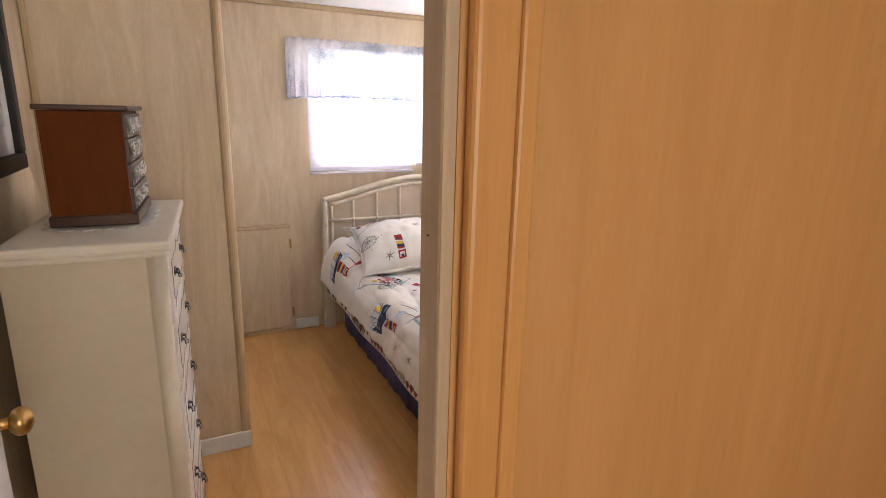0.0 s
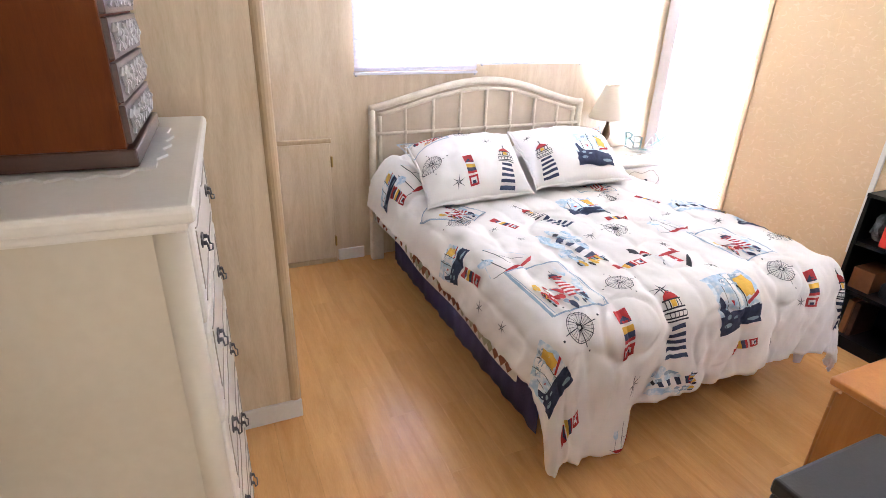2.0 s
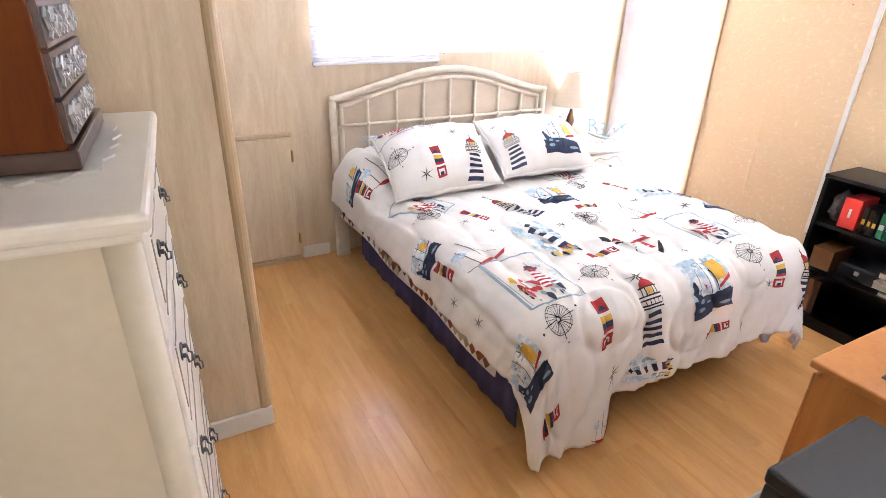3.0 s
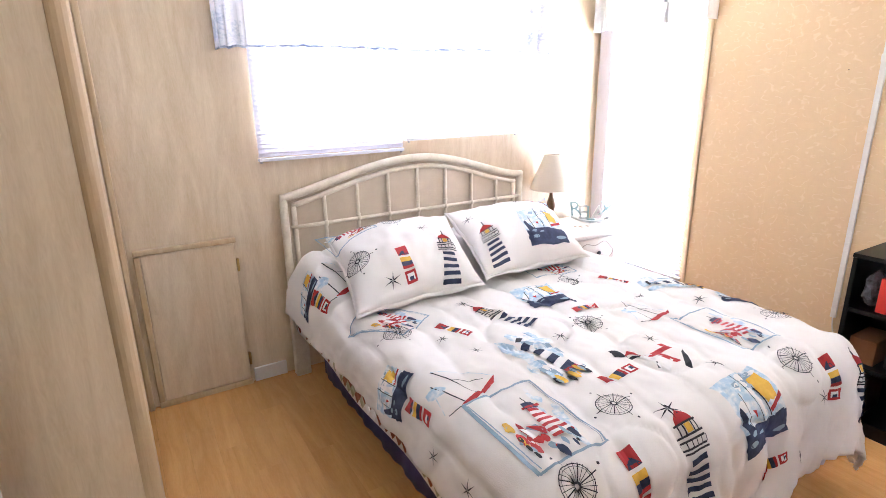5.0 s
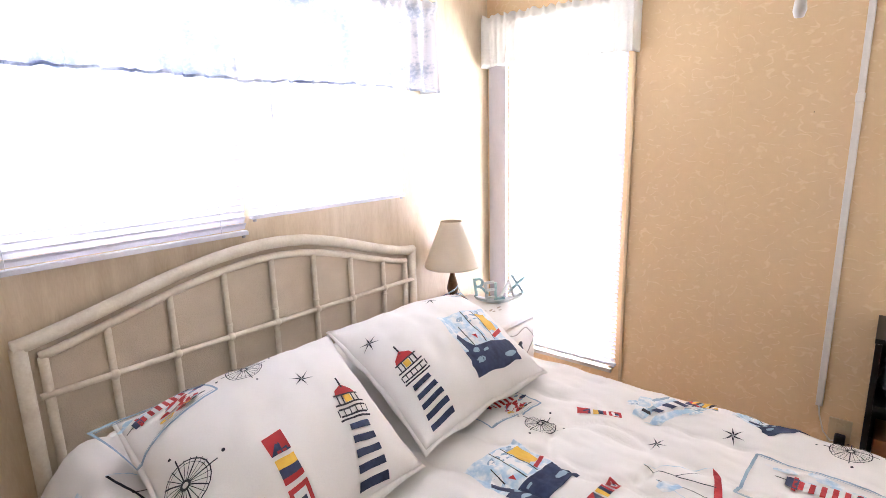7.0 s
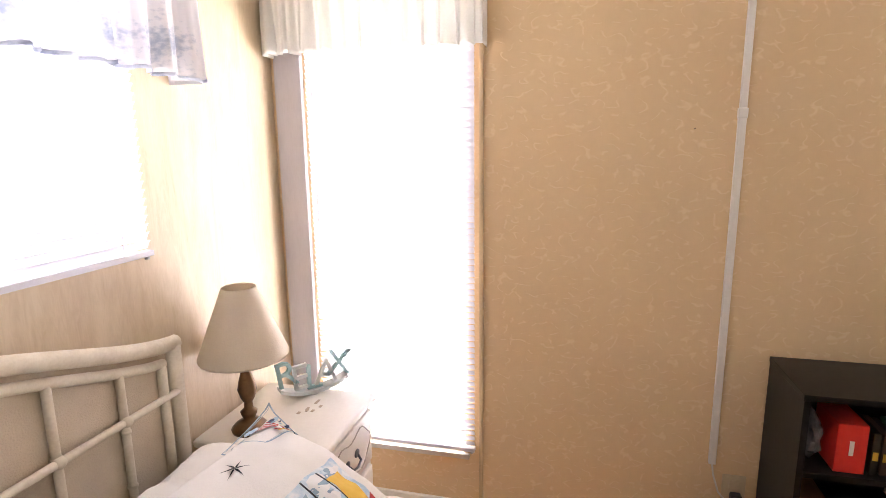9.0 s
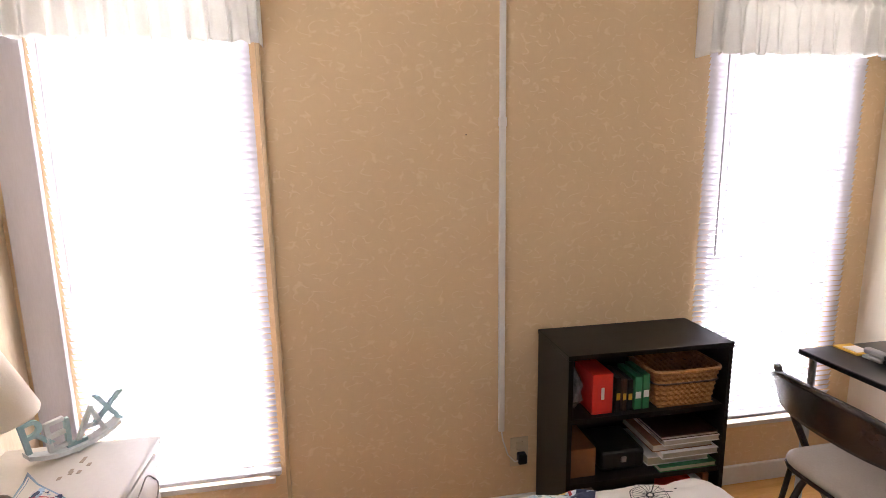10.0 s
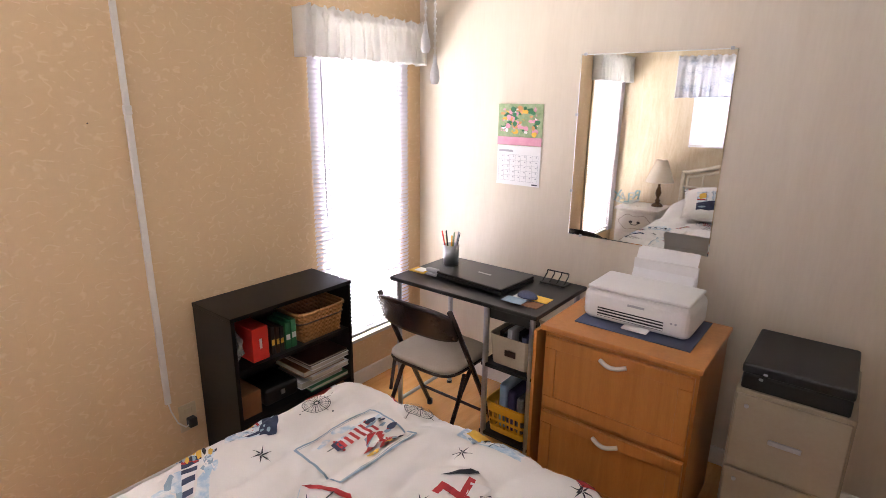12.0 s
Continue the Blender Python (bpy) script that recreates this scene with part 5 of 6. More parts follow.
# ---- east wall things ----
def wire_cover():
    t = thing("cable_cover", (0, -1.483, 0.344), "ivory plastic cable cover strip running up the wall", "cable cover")
    part("strip", B(-0.014, 0, -1.494, -1.472, 0.344, 1.43, bev=0.003), "conduit", t)
    part("strip", B(-0.013, 0, -1.493, -1.473, 1.434, CEIL - 0.03, bev=0.003), "conduit", t)
    part("joint", B(-0.016, 0, -1.496, -1.470, 1.42, 1.45, bev=0.003), "conduit", t)
    o = thing("wall_outlet", (0, -1.552, 0.255), "almond wall outlet with a black plug", "outlet")
    part("plate", B(-0.007, 0, -1.587, -1.518, 0.197, 0.311, bev=0.003), "outlet", o)
    part("socket", B(-0.009, -0.006, -1.567, -1.538, 0.265, 0.294, bev=0.003), "outlet", o)
    p = part("plug", B(-0.04, -0.008, -1.573, -1.54, 0.22, 0.258, bev=0.006), "plastic", o, "black plug")
    part("cord", tube(bmesh.new(), [(-0.01, -1.483, 0.346), (-0.014, -1.488, 0.31), (-0.02, -1.505, 0.255), (-0.026, -1.53, 0.228), (-0.03, -1.544, 0.235)], 0.0028, 7), "conduit", p, "white cord", smooth=True)
    part("nail", rod(bmesh.new(), (-0.004, -1.362, 1.395), (0, -1.362, 1.395), 0.0022, seg=6), "walnut", None).name = "nail_hole"
    tagged(bpy.data.objects["nail_hole"], "small dark nail hole in the wallpaper", "nail hole")


wire_cover()


def bookcase():
    x0, x1, y0, y1, zt = -0.28, -0.016, -2.182, -1.615, 0.723
    t = thing("bookcase", ((x0 + x1) / 2, (y0 + y1) / 2, 0), "low black bookcase with two open shelves", "bookcase")
    w = 0.016
    part("side", B(x0, x1, y0, y0 + w, 0, zt - 0.017, bev=0.001), "black", t)
    part("side", B(x0, x1, y1 - w, y1, 0, zt - 0.017, bev=0.001), "black", t)
    part("top", B(x0 - 0.002, x1, y0 - 0.002, y1 + 0.002, zt - 0.016, zt, bev=0.0015), "black", t)
    part("back", B(x1 - 0.006, x1 - 0.001, y0 + w, y1 - w, 0.05, zt - 0.017), "black", t)
    part("bottom", B(x0 + 0.004, x1 - 0.007, y0 + w, y1 - w, 0.045, 0.061), "black", t)
    part("plinth", B(x0 + 0.012, x0 + 0.026, y0 + w, y1 - w, 0, 0.044), "black", t)
    for z in (0.49, 0.265):
        part("shelf", B(x0 + 0.006, x1 - 0.007, y0 + w + 0.0005, y1 - w - 0.0005, z, z + 0.016, bev=0.001), "black", t)
    top = 0.507
    # upper shelf
    o = thing("plastic_bag", (-0.16, -1.665, top), "crumpled clear plastic bag on the shelf", "bag")
    bm = bmesh.new()
    bmesh.ops.create_icosphere(bm, subdivisions=3, radius=1.0)
    for v in bm.verts:
        k = 1 + 0.25 * noise.noise(v.co * 2.2) + 0.12 * noise.noise(v.co * 6)
        v.co = Vector((-0.17 + v.co.x * 0.07 * k, -1.668 + v.co.y * 0.032 * k, max(top, top + 0.068 + v.co.z * 0.068 * k)))
    part("bag", bm, "bag", o)
    o = thing("red_box", (-0.2, -1.74, top), "red cardboard box standing on the shelf", "box")
    b = part("carton", B(-0.255, -0.12, -1.778, -1.708, top, top + 0.135, bev=0.002), "redbox", o)
    part("label_bar", B(-0.2565, -0.2545, -1.748, -1.738, top + 0.05, top + 0.09), "printwhite", b, "white lettering")
    bx = [("black_case", "black plastic case with a yellow label", -1.80, 0.018, 0.115, "plastic"), ("dark_book", "dark paperback standing upright", -1.822, 0.016, 0.11, "walnut"), ("black_case", "black plastic case with a yellow label", -1.842, 0.018, 0.105, "plastic"),
          ("green_box", "green box of film", -1.87, 0.024, 0.112, "green"), ("green_box", "green box of film", -1.898, 0.024, 0.118, "green")]
    for nm, lab, y, wd, h, mt in bx:
        o = thing(nm, (-0.2, y, top), lab + " on the shelf", nm.split("_")[1])
        b = part("body", B(-0.25, -0.13, y - wd / 2, y + wd / 2, top, top + h, bev=0.002), mt, o)
        part("label_bar", B(-0.2515, -0.2495, y - wd / 2 + 0.003, y + wd / 2 - 0.003, top + h * 0.35, top + h * 0.55), "yellow" if mt != "green" else "printwhite", b)
    o = thing("wicker_basket", (-0.16, -2.04, top), "honey wicker tray basket on the upper shelf", "basket")
    def wall(i, j):
        a = 2 * math.pi * i
        e = (abs(math.cos(a)) ** 8 + abs(math.sin(a)) ** 8) ** -0.125
        s = 0.86 + 0.14 * j
        bulge = 0.0016 * math.sin(j * 40) + 0.0012 * math.sin(i * 240 + (int(j * 13) % 2) * math.pi)
        return (-0.17 + (0.098 * s + bulge) * e * math.cos(a), -2.04 + (0.122 * s + bulge) * e * math.sin(a), top + 0.004 + 0.12 * j)
    thicken(part("woven_side", sheet(bmesh.new(), wall, 240, 26), "wicker", o), 0.004)
    bm = bmesh.new()
    tube(bm, [wall(k / 60, 1.0) for k in range(61)], 0.007, 8)
    part("rim", bm, "wicker", o, "thick braided rim")
    bm = bmesh.new()
    tube(bm, [wall(k / 60, 0.66) for k in range(61)], 0.0035, 6)
    part("band", bm, "walnut", o)
    part("base", B(-0.255, -0.09, -2.14, -1.94, top, top + 0.004), "wicker", o)
    # middle shelf: a pile of books and boxes
    mid = 0.282
    g = random.Random(8)
    z = mid
    for k, (mt, th) in enumerate((("green", 0.018), ("sheet", 0.03), ("sheet", 0.022), ("amber", 0.026), ("sheet", 0.02), ("walnut", 0.012))):
        o = thing("book", (-0.17, -2.06, z), ("pale-edged book lying in the pile on the shelf", "green-covered book under the pile", "brown photo book lying on the pile")[1 if k == 0 else 2 if mt in ("amber", "walnut") else 0], "book", "pile of books")
        s = g.uniform(-0.012, 0.012)
        part("page_block", B(-0.262 + s, -0.06, -2.15 + s, -1.94 + s * 2, z + 0.002, z + th - 0.002), "pagecream", o)
        part("cover", B(-0.264 + s, -0.058, -2.152 + s, -1.938 + s * 2, z + th - 0.0025, z + th), mt, o)
        part("cover", B(-0.264 + s, -0.058, -2.152 + s, -1.938 + s * 2, z, z + 0.0025), mt, o)
        z += th
    o = thing("brown_box", (-0.17, -1.68, mid), "small brown cardboard box on the shelf", "box")
    part("carton", B(-0.24, -0.08, -1.735, -1.645, mid, mid + 0.1, bev=0.002), "amber", o)
    o = thing("camera_case", (-0.15, -1.83, mid), "black padded case on the shelf", "case")
    part("body", B(-0.23, -0.06, -1.92, -1.76, mid, mid + 0.07, bev=0.015, seg=3), "plastic", o)
    part("clasp", B(-0.235, -0.228, -1.85, -1.83, mid + 0.03, mid + 0.05, bev=0.003), "steel", o)
    for y, mt in ((-2.14, "amber"), (-2.11, "sheet"), (-2.07, "redbox"), (-1.72, "walnut"), (-1.69, "amber")):
        o = thing("book", (-0.17, y, 0.062), {"amber": "brown book on the bottom shelf", "sheet": "white book on the bottom shelf", "redbox": "red book on the bottom shelf", "walnut": "dark book on the bottom shelf"}[mt], "book", "books on the bottom shelf")
        part("cover", B(-0.25, -0.08, y - 0.012, y + 0.012, 0.061, 0.061 + 0.16 + 0.02 * g.random(), bev=0.002), mt, o)


bookcase()


# ---- desk corner ----
DX0, DX1, DY0, DY1, DZ = -1.085, -0.335, -2.82, -2.37, 0.705


def desk():
    t = thing("desk", ((DX0 + DX1) / 2, (DY0 + DY1) / 2, 0), "small black computer desk on silver tube legs", "desk")
    part("top", B(DX0, DX1, DY0, DY1, DZ - 0.018, DZ, bev=0.004), "deskblack", t)
    r = 0.012
    for x, y in ((DX1 - 0.03, DY1 - 0.03), (DX1 - 0.03, DY0 + 0.03), (DX0 + 0.24, DY1 - 0.03), (DX0 + 0.03, DY1 - 0.03), (DX0 + 0.24, DY0 + 0.03), (DX0 + 0.03, DY0 + 0.03)):
        bm = bmesh.new()
        rod(bm, (x, y, 0.012), (x, y, DZ - 0.018), r, seg=12)
        lg = part("leg", bm, "steel", t, "silver tube leg", smooth=False)
        part("foot_cap", rod(bmesh.new(), (x, y, 0.0), (x, y, 0.014), r + 0.002, seg=12), "plastic", lg)
    part("foot_bar", rod(bmesh.new(), (DX1 - 0.03, DY1 - 0.03, 0.08), (DX1 - 0.03, DY0 + 0.03, 0.08), 0.009, seg=10), "steel", t)
    part("modesty_bar", B(DX0 + 0.25, DX1 - 0.04, DY0 + 0.02, DY0 + 0.032, DZ - 0.12, DZ - 0.018, bev=0.002), "deskblack", t)
    part("under_rail", B(DX0 + 0.02, DX0 + 0.26, DY1 - 0.06, DY1 - 0.04, DZ - 0.075, DZ - 0.018, bev=0.002), "deskblack", t)
    for z in (0.42, 0.10):
        part("side_shelf", B(DX0 + 0.02, DX0 + 0.255, DY0 + 0.03, DY1 - 0.02, z, z + 0.016, bev=0.002), "deskblack", t)
    # what the side shelves carry
    o = thing("tan_bin", (DX0 + 0.14, -2.52, 0.436), "tan plastic bin of dark odds and ends on the desk shelf", "bin")
    def bn(i, j):
        a = 2 * math.pi * i + math.pi / 4
        e = (abs(math.cos(a)) ** 10 + abs(math.sin(a)) ** 10) ** -0.1
        s = 0.9 + 0.1 * j
        return (DX0 + 0.138 + 0.095 * s * e * math.cos(a), -2.53 + 0.125 * s * e * math.sin(a), 0.4365 + 0.13 * j)
    thicken(part("shell", sheet(bmesh.new(), bn, 64, 6), "tan", o), 0.003)
    part("label_bar", B(DX0 + 0.10, DX0 + 0.15, -2.403, -2.400, 0.49, 0.515, bev=0.001), "walnut", o, "dark hand slot")
    part("floor_plate", B(DX0 + 0.06, DX0 + 0.22, -2.63, -2.43, 0.4362, 0.44), "tan", o)
    g = random.Random(4)
    for k in range(6):
        it = thing("gadget", (DX0 + 0.1 + 0.02 * k, -2.53, 0.44), "dark gadget lying in the tan bin", "gadget", "gadgets in the bin")
        x, y = DX0 + 0.075 + 0.025 * k, -2.53 + 0.06 * (g.random() - 0.5)
        part("body", B(x - 0.011, x + 0.011, y - 0.07, y + 0.07, 0.4405, 0.55 + 0.05 * g.random(), bev=0.004), ("plastic", "slate", "plastic", "grey", "plastic", "walnut")[k], it)
    o = thing("yellow_basket", (DX0 + 0.14, -2.52, 0.117), "yellow slotted plastic basket on the lower desk shelf", "basket")
    def yb(i, j):
        a = 2 * math.pi * i + math.pi / 4
        e = (abs(math.cos(a)) ** 10 + abs(math.sin(a)) ** 10) ** -0.1
        s = 0.86 + 0.14 * j
        return (DX0 + 0.138 + 0.1 * s * e * math.cos(a), -2.53 + 0.13 * s * e * math.sin(a), 0.1165 + 0.14 * j)
    bm = sheet(bmesh.new(), yb, 96, 10)
    bm.faces.ensure_lookup_table()
    holes = [bm.faces[i * 10 + j] for i in range(96) for j in (2, 3, 5, 6) if i % 3 != 0]
    bmesh.ops.delete(bm, geom=holes, context="FACES")
    thicken(part("slotted_shell", bm, "yellowp", o), 0.003)
    part("rim", tube(bmesh.new(), [yb(k / 48, 1.0) for k in range(49)], 0.005, 6), "yellowp", o)
    part("floor_plate", B(DX0 + 0.06, DX0 + 0.215, -2.63, -2.43, 0.1162, 0.12), "yellowp", o)
    for k, mt in enumerate(("bag", "purple", "bluegrey")):
        it = thing("bundle", (DX0 + 0.11 + 0.03 * k, -2.53, 0.121), "folded bag stuffed in the yellow basket", "bag", "bags in the basket")
        x = DX0 + 0.095 + 0.042 * k
        part("fold", B(x - 0.02, x + 0.02, -2.61, -2.45, 0.1205, 0.29 + 0.02 * k, bev=0.014, seg=3), mt, it)


desk()


def desk_top_things():
    z = DZ
    a = radians(-4)
    t = thing("laptop", (-0.69, -2.60, z), "closed black laptop on the desk", "laptop")
    m = Matrix.Translation((-0.69, -2.61, 0)) @ Matrix.Rotation(a, 4, "Z")
    def L(bm):
        bm.transform(m)
        return bm
    part("base", L(B(-0.18, 0.18, -0.125, 0.125, z, z + 0.014, bev=0.005)), "plastic", t)
    lid = part("lid", L(B(-0.18, 0.18, -0.125, 0.125, z + 0.0155, z + 0.028, bev=0.005)), "deskblack", t, "glossy black lid")
    part("logo_bar", L(B(-0.035, 0.035, -0.006, 0.006, z + 0.0275, z + 0.0288)), "grey", lid)
    t = thing("pencil_cup", (-0.43, -2.70, z), "silver mesh cup full of pens and markers", "cup")
    part("cup", lathe(bmesh.new(), [(0.0, z), (0.036, z), (0.041, z + 0.1), (0.038, z + 0.1), (0.033, z + 0.004), (0.0, z + 0.004)], -0.43, -2.70, 24), "steel", t, smooth=True)
    for k, (dx, dy, mt) in enumerate(((0.03, 0.0, "yellowp"), (-0.02, 0.02, "yellowp"), (0.0, -0.025, "leaf"), (-0.045, -0.01, "chrome"), (0.04, 0.02, "redbox"), (0.015, 0.02, "plastic"), (-0.06, 0.02, "steel"))):
        p = thing("pen", (-0.43, -2.70, z + 0.006), {"yellowp": "yellow highlighter in the cup", "leaf": "green marker in the cup", "chrome": "steel letter opener in the cup", "redbox": "red pen in the cup", "plastic": "black pen in the cup", "steel": "silver scissors handle in the cup"}[mt], "pen", "pens in the cup")
        part("barrel", rod(bmesh.new(), (-0.43 + dx * 0.3, -2.70 + dy * 0.3, z + 0.006), (-0.43 + dx, -2.70 + dy, z + 0.145 + 0.005 * k), 0.0038, seg=8), mt, p)
    t = thing("note_cards", (-0.385, -2.51, z), "yellow note cards lying on the desk", "cards")
    part("card", B(-0.43, -0.345, -2.555, -2.49, z, z + 0.006, bev=0.001), "yellow", t)
    part("top_card", B(-0.42, -0.37, -2.548, -2.50, z + 0.006, z + 0.008), "printwhite", t)
    t = thing("stapler", (-0.47, -2.52, z), "grey stapler on the desk", "stapler")
    part("base", B(-0.50, -0.44, -2.53, -2.495, z, z + 0.01, bev=0.003), "grey", t)
    part("arm", B(-0.505, -0.435, -2.525, -2.50, z + 0.012, z + 0.032, bev=0.008, seg=3), "grey", t)
    part("cable", tube(bmesh.new(), [(-0.52, -2.70, z + 0.006), (-0.6, -2.78, z + 0.005), (-0.72, -2.785, z + 0.005), (-0.84, -2.77, z + 0.005), (-0.88, -2.70, z + 0.006)], 0.003, 6), "plastic", tagged(thing("power_cord", (-0.7, -2.78, z), "black cord lying behind the laptop", "cord"), ""))
    t = thing("card_stack", (-0.98, -2.50, z), "pile of coloured cards and photos on the desk", "papers")
    for k, (x, y, mt) in enumerate(((-1.0, -2.47, "amber"), (-0.95, -2.52, "printwhite"), (-1.01, -2.53, "yellow"), (-0.94, -2.45, "bluegrey"))):
        part("card", B(x - 0.045, x + 0.045, y - 0.03, y + 0.03, z + 0.003 * k, z + 0.003 * k + 0.0025), mt, t)
    t = thing("computer_mouse", (-0.96, -2.505, z + 0.0115), "blue computer mouse on the card pile", "mouse")
    bm = bmesh.new()
    bmesh.ops.create_uvsphere(bm, u_segments=16, v_segments=10, radius=1, matrix=Matrix.Translation((-0.965, -2.51, z + 0.0118)) @ Matrix.Diagonal((0.045, 0.028, 0.026, 1)))
    for v in bm.verts:
        v.co.z = max(v.co.z, z + 0.0118)
    part("shell", bm, "slate", t, smooth=True)
    t = thing("phone_stand", (-0.96, -2.76, z), "black wire stand at the back of the desk", "stand")
    part("base", B(-1.02, -0.90, -2.80, -2.73, z, z + 0.008, bev=0.003), "plastic", t)
    for k in range(4):
        part("wire", tube(bmesh.new(), [(-1.01 + 0.034 * k, -2.745, z + 0.008), (-1.01 + 0.034 * k, -2.785, z + 0.035), (-1.01 + 0.034 * k, -2.79, z + 0.048)], 0.003, 6), "plastic", t)
    part("wire", tube(bmesh.new(), [(-1.01, -2.79, z + 0.048), (-0.908, -2.79, z + 0.048)], 0.003, 6), "plastic", t)


desk_top_things()


def folding_chair():
    """Folding chair facing the desk; x across, y towards the desk."""
    cx, cy = -0.615, -2.36
    t = thing("folding_chair", (cx, cy, 0), "brown-black metal folding chair with a taupe padded seat", "chair")
    r = 0.011
    W = 0.185
    for s in (-1, 1):
        bm = bmesh.new()
        tube(bm, [(cx + s * (W + 0.012), cy - 0.20, 0.012), (cx + s * (W + 0.012), cy + 0.02, 0.44), (cx + s * (W + 0.008), cy + 0.12, 0.635), (cx + s * W, cy + 0.15, 0.70)], r, 10)
        part("front_leg", bm, "chairmetal", t, smooth=True)
        bm = bmesh.new()
        tube(bm, [(cx + s * (W - 0.018), cy + 0.19, 0.012), (cx + s * (W - 0.018), cy + 0.04, 0.30), (cx + s * (W - 0.018), cy - 0.04, 0.40)], r * 0.9, 10)
        part("rear_leg", bm, "chairmetal", t, smooth=True)
        for y, x in ((cy - 0.20, cx + s * (W + 0.012)), (cy + 0.19, cx + s * (W - 0.018))):
            part("foot_cap", rod(bmesh.new(), (x, y, 0), (x, y, 0.025), 0.014, seg=10), "plastic", t)
        part("bracket", tube(bmesh.new(), [(cx + s * (W - 0.006), cy + 0.10, 0.22), (cx + s * (W + 0.004), cy + 0.05, 0.40)], 0.008, 8), "chairmetal", t)
    part("cross_bar", rod(bmesh.new(), (cx - W - 0.01, cy - 0.15, 0.12), (cx + W + 0.01, cy - 0.15, 0.12), 0.007), "chairmetal", t)
    part("cross_bar", rod(bmesh.new(), (cx - W + 0.018, cy + 0.15, 0.10), (cx + W - 0.018, cy + 0.15, 0.10), 0.007), "chairmetal", t)
    def seat_xy(a):
        e = (abs(math.cos(a)) ** 5 + abs(math.sin(a)) ** 5) ** -0.2
        return cx + 0.172 * e * math.cos(a), cy - 0.03 + 0.165 * e * math.sin(a)
    bm = bmesh.new()
    n = 48
    rings = []
    for sc, z in ((1.0, 0.405), (1.03, 0.415), (1.02, 0.428), (0.95, 0.436), (0.6, 0.441), (0.0, 0.442)):
        ring_v = []
        for k in range(n):
            x, y = seat_xy(2 * math.pi * k / n)
            ring_v.append(bm.verts.new((cx + (x - cx) * max(sc, 0.001), cy - 0.03 + (y - cy + 0.03) * max(sc, 0.001), z)))
        rings.append(ring_v)
    for a, b in zip(rings, rings[1:]):
        for k in range(n):
            bm.faces.new((a[k], a[(k + 1) % n], b[(k + 1) % n], b[k]))
    bm.faces.new(rings[0][::-1])
    part("seat", bm, "vinyl", t, "taupe vinyl padded seat", smooth=True)
    bm = bmesh.new()
    tube(bm, [(*seat_xy(2 * math.pi * k / n), 0.404) for k in range(n + 1)], 0.009, 8)
    part("seat_frame", bm, "chairmetal", t, smooth=True)
    def back(i, j):
        s = 2 * i - 1
        x = cx + s * (W + 0.012)
        curve = 0.035 * (1 - s * s)
        h = 0.075 - 0.022 * s ** 4
        z = 0.625 + (2 * j - 1) * h + 0.012 * (1 - s * s)
        y = cy + 0.105 + (z - 0.56) * 0.42 + curve
        return (x, y, z)
    b = part("backrest", sheet(bmesh.new(), back, 30, 10), "chairmetal", t, "curved brown-black backrest", smooth=True)
    thicken(b, 0.014, 0.0)


folding_chair()


def wood_cabinet():
    x0, x1, y0, y1, zt = -1.667, -1.105, -2.80, -2.37, 0.685
    t = thing("file_cabinet", ((x0 + x1) / 2, (y0 + y1) / 2, 0), "honey oak two-drawer file cabinet beside the desk", "cabinet")
    part("body", B(x0 + 0.012, x1 - 0.012, y0, y1 - 0.02, 0.0, zt - 0.022), "honey", t)
    part("top", B(x0, x1, y0, y1 + 0.006, zt - 0.02, zt, bev=0.005, seg=3), "honey", t)
    for za, zb in ((0.36, 0.645), (0.045, 0.335)):
        d = part("drawer_front", B(x0 + 0.022, x1 - 0.022, y1 - 0.019, y1 - 0.006, za, zb, bev=0.002), "honey", t)
        f = 0.045
        for a in ((x0 + 0.022, x1 - 0.022, zb - f, zb), (x0 + 0.022, x1 - 0.022, za, za + f), (x0 + 0.022, x0 + 0.022 + f, za + f, zb - f), (x1 - 0.022 - f, x1 - 0.022, za + f, zb - f)):
            part("panel_rail", B(a[0], a[1], y1 - 0.0055, y1 + 0.002, a[2], a[3], bev=0.003), "honey", d)
        xm, z = (x0 + x1) / 2, zb - 0.03
        bm = bmesh.new()
        pts = [(xm - 0.046 + 0.092 * k / 10, y1 + 0.004 + 0.018 * math.sin(math.pi * k / 10), z - 0.008 * math.sin(math.pi * k / 10)) for k in range(11)]
        tube(bm, pts, 0.008, 8)
        part("handle", bm, "satin", d, "curved satin silver handle", smooth=True)
    part("plinth", B(x0 + 0.02, x1 - 0.02, y1 - 0.03, y1 - 0.012, 0, 0.04), "honey", t)
    p = thing("wood_plank", (-1.09, -2.36, 0), "narrow honey oak board leaning beside the cabinet", "board")
    part("board", B(-1.1025, -1.089, -2.66, -2.345, 0.0, 0.665, bev=0.002), "honey", p)


wood_cabinet()


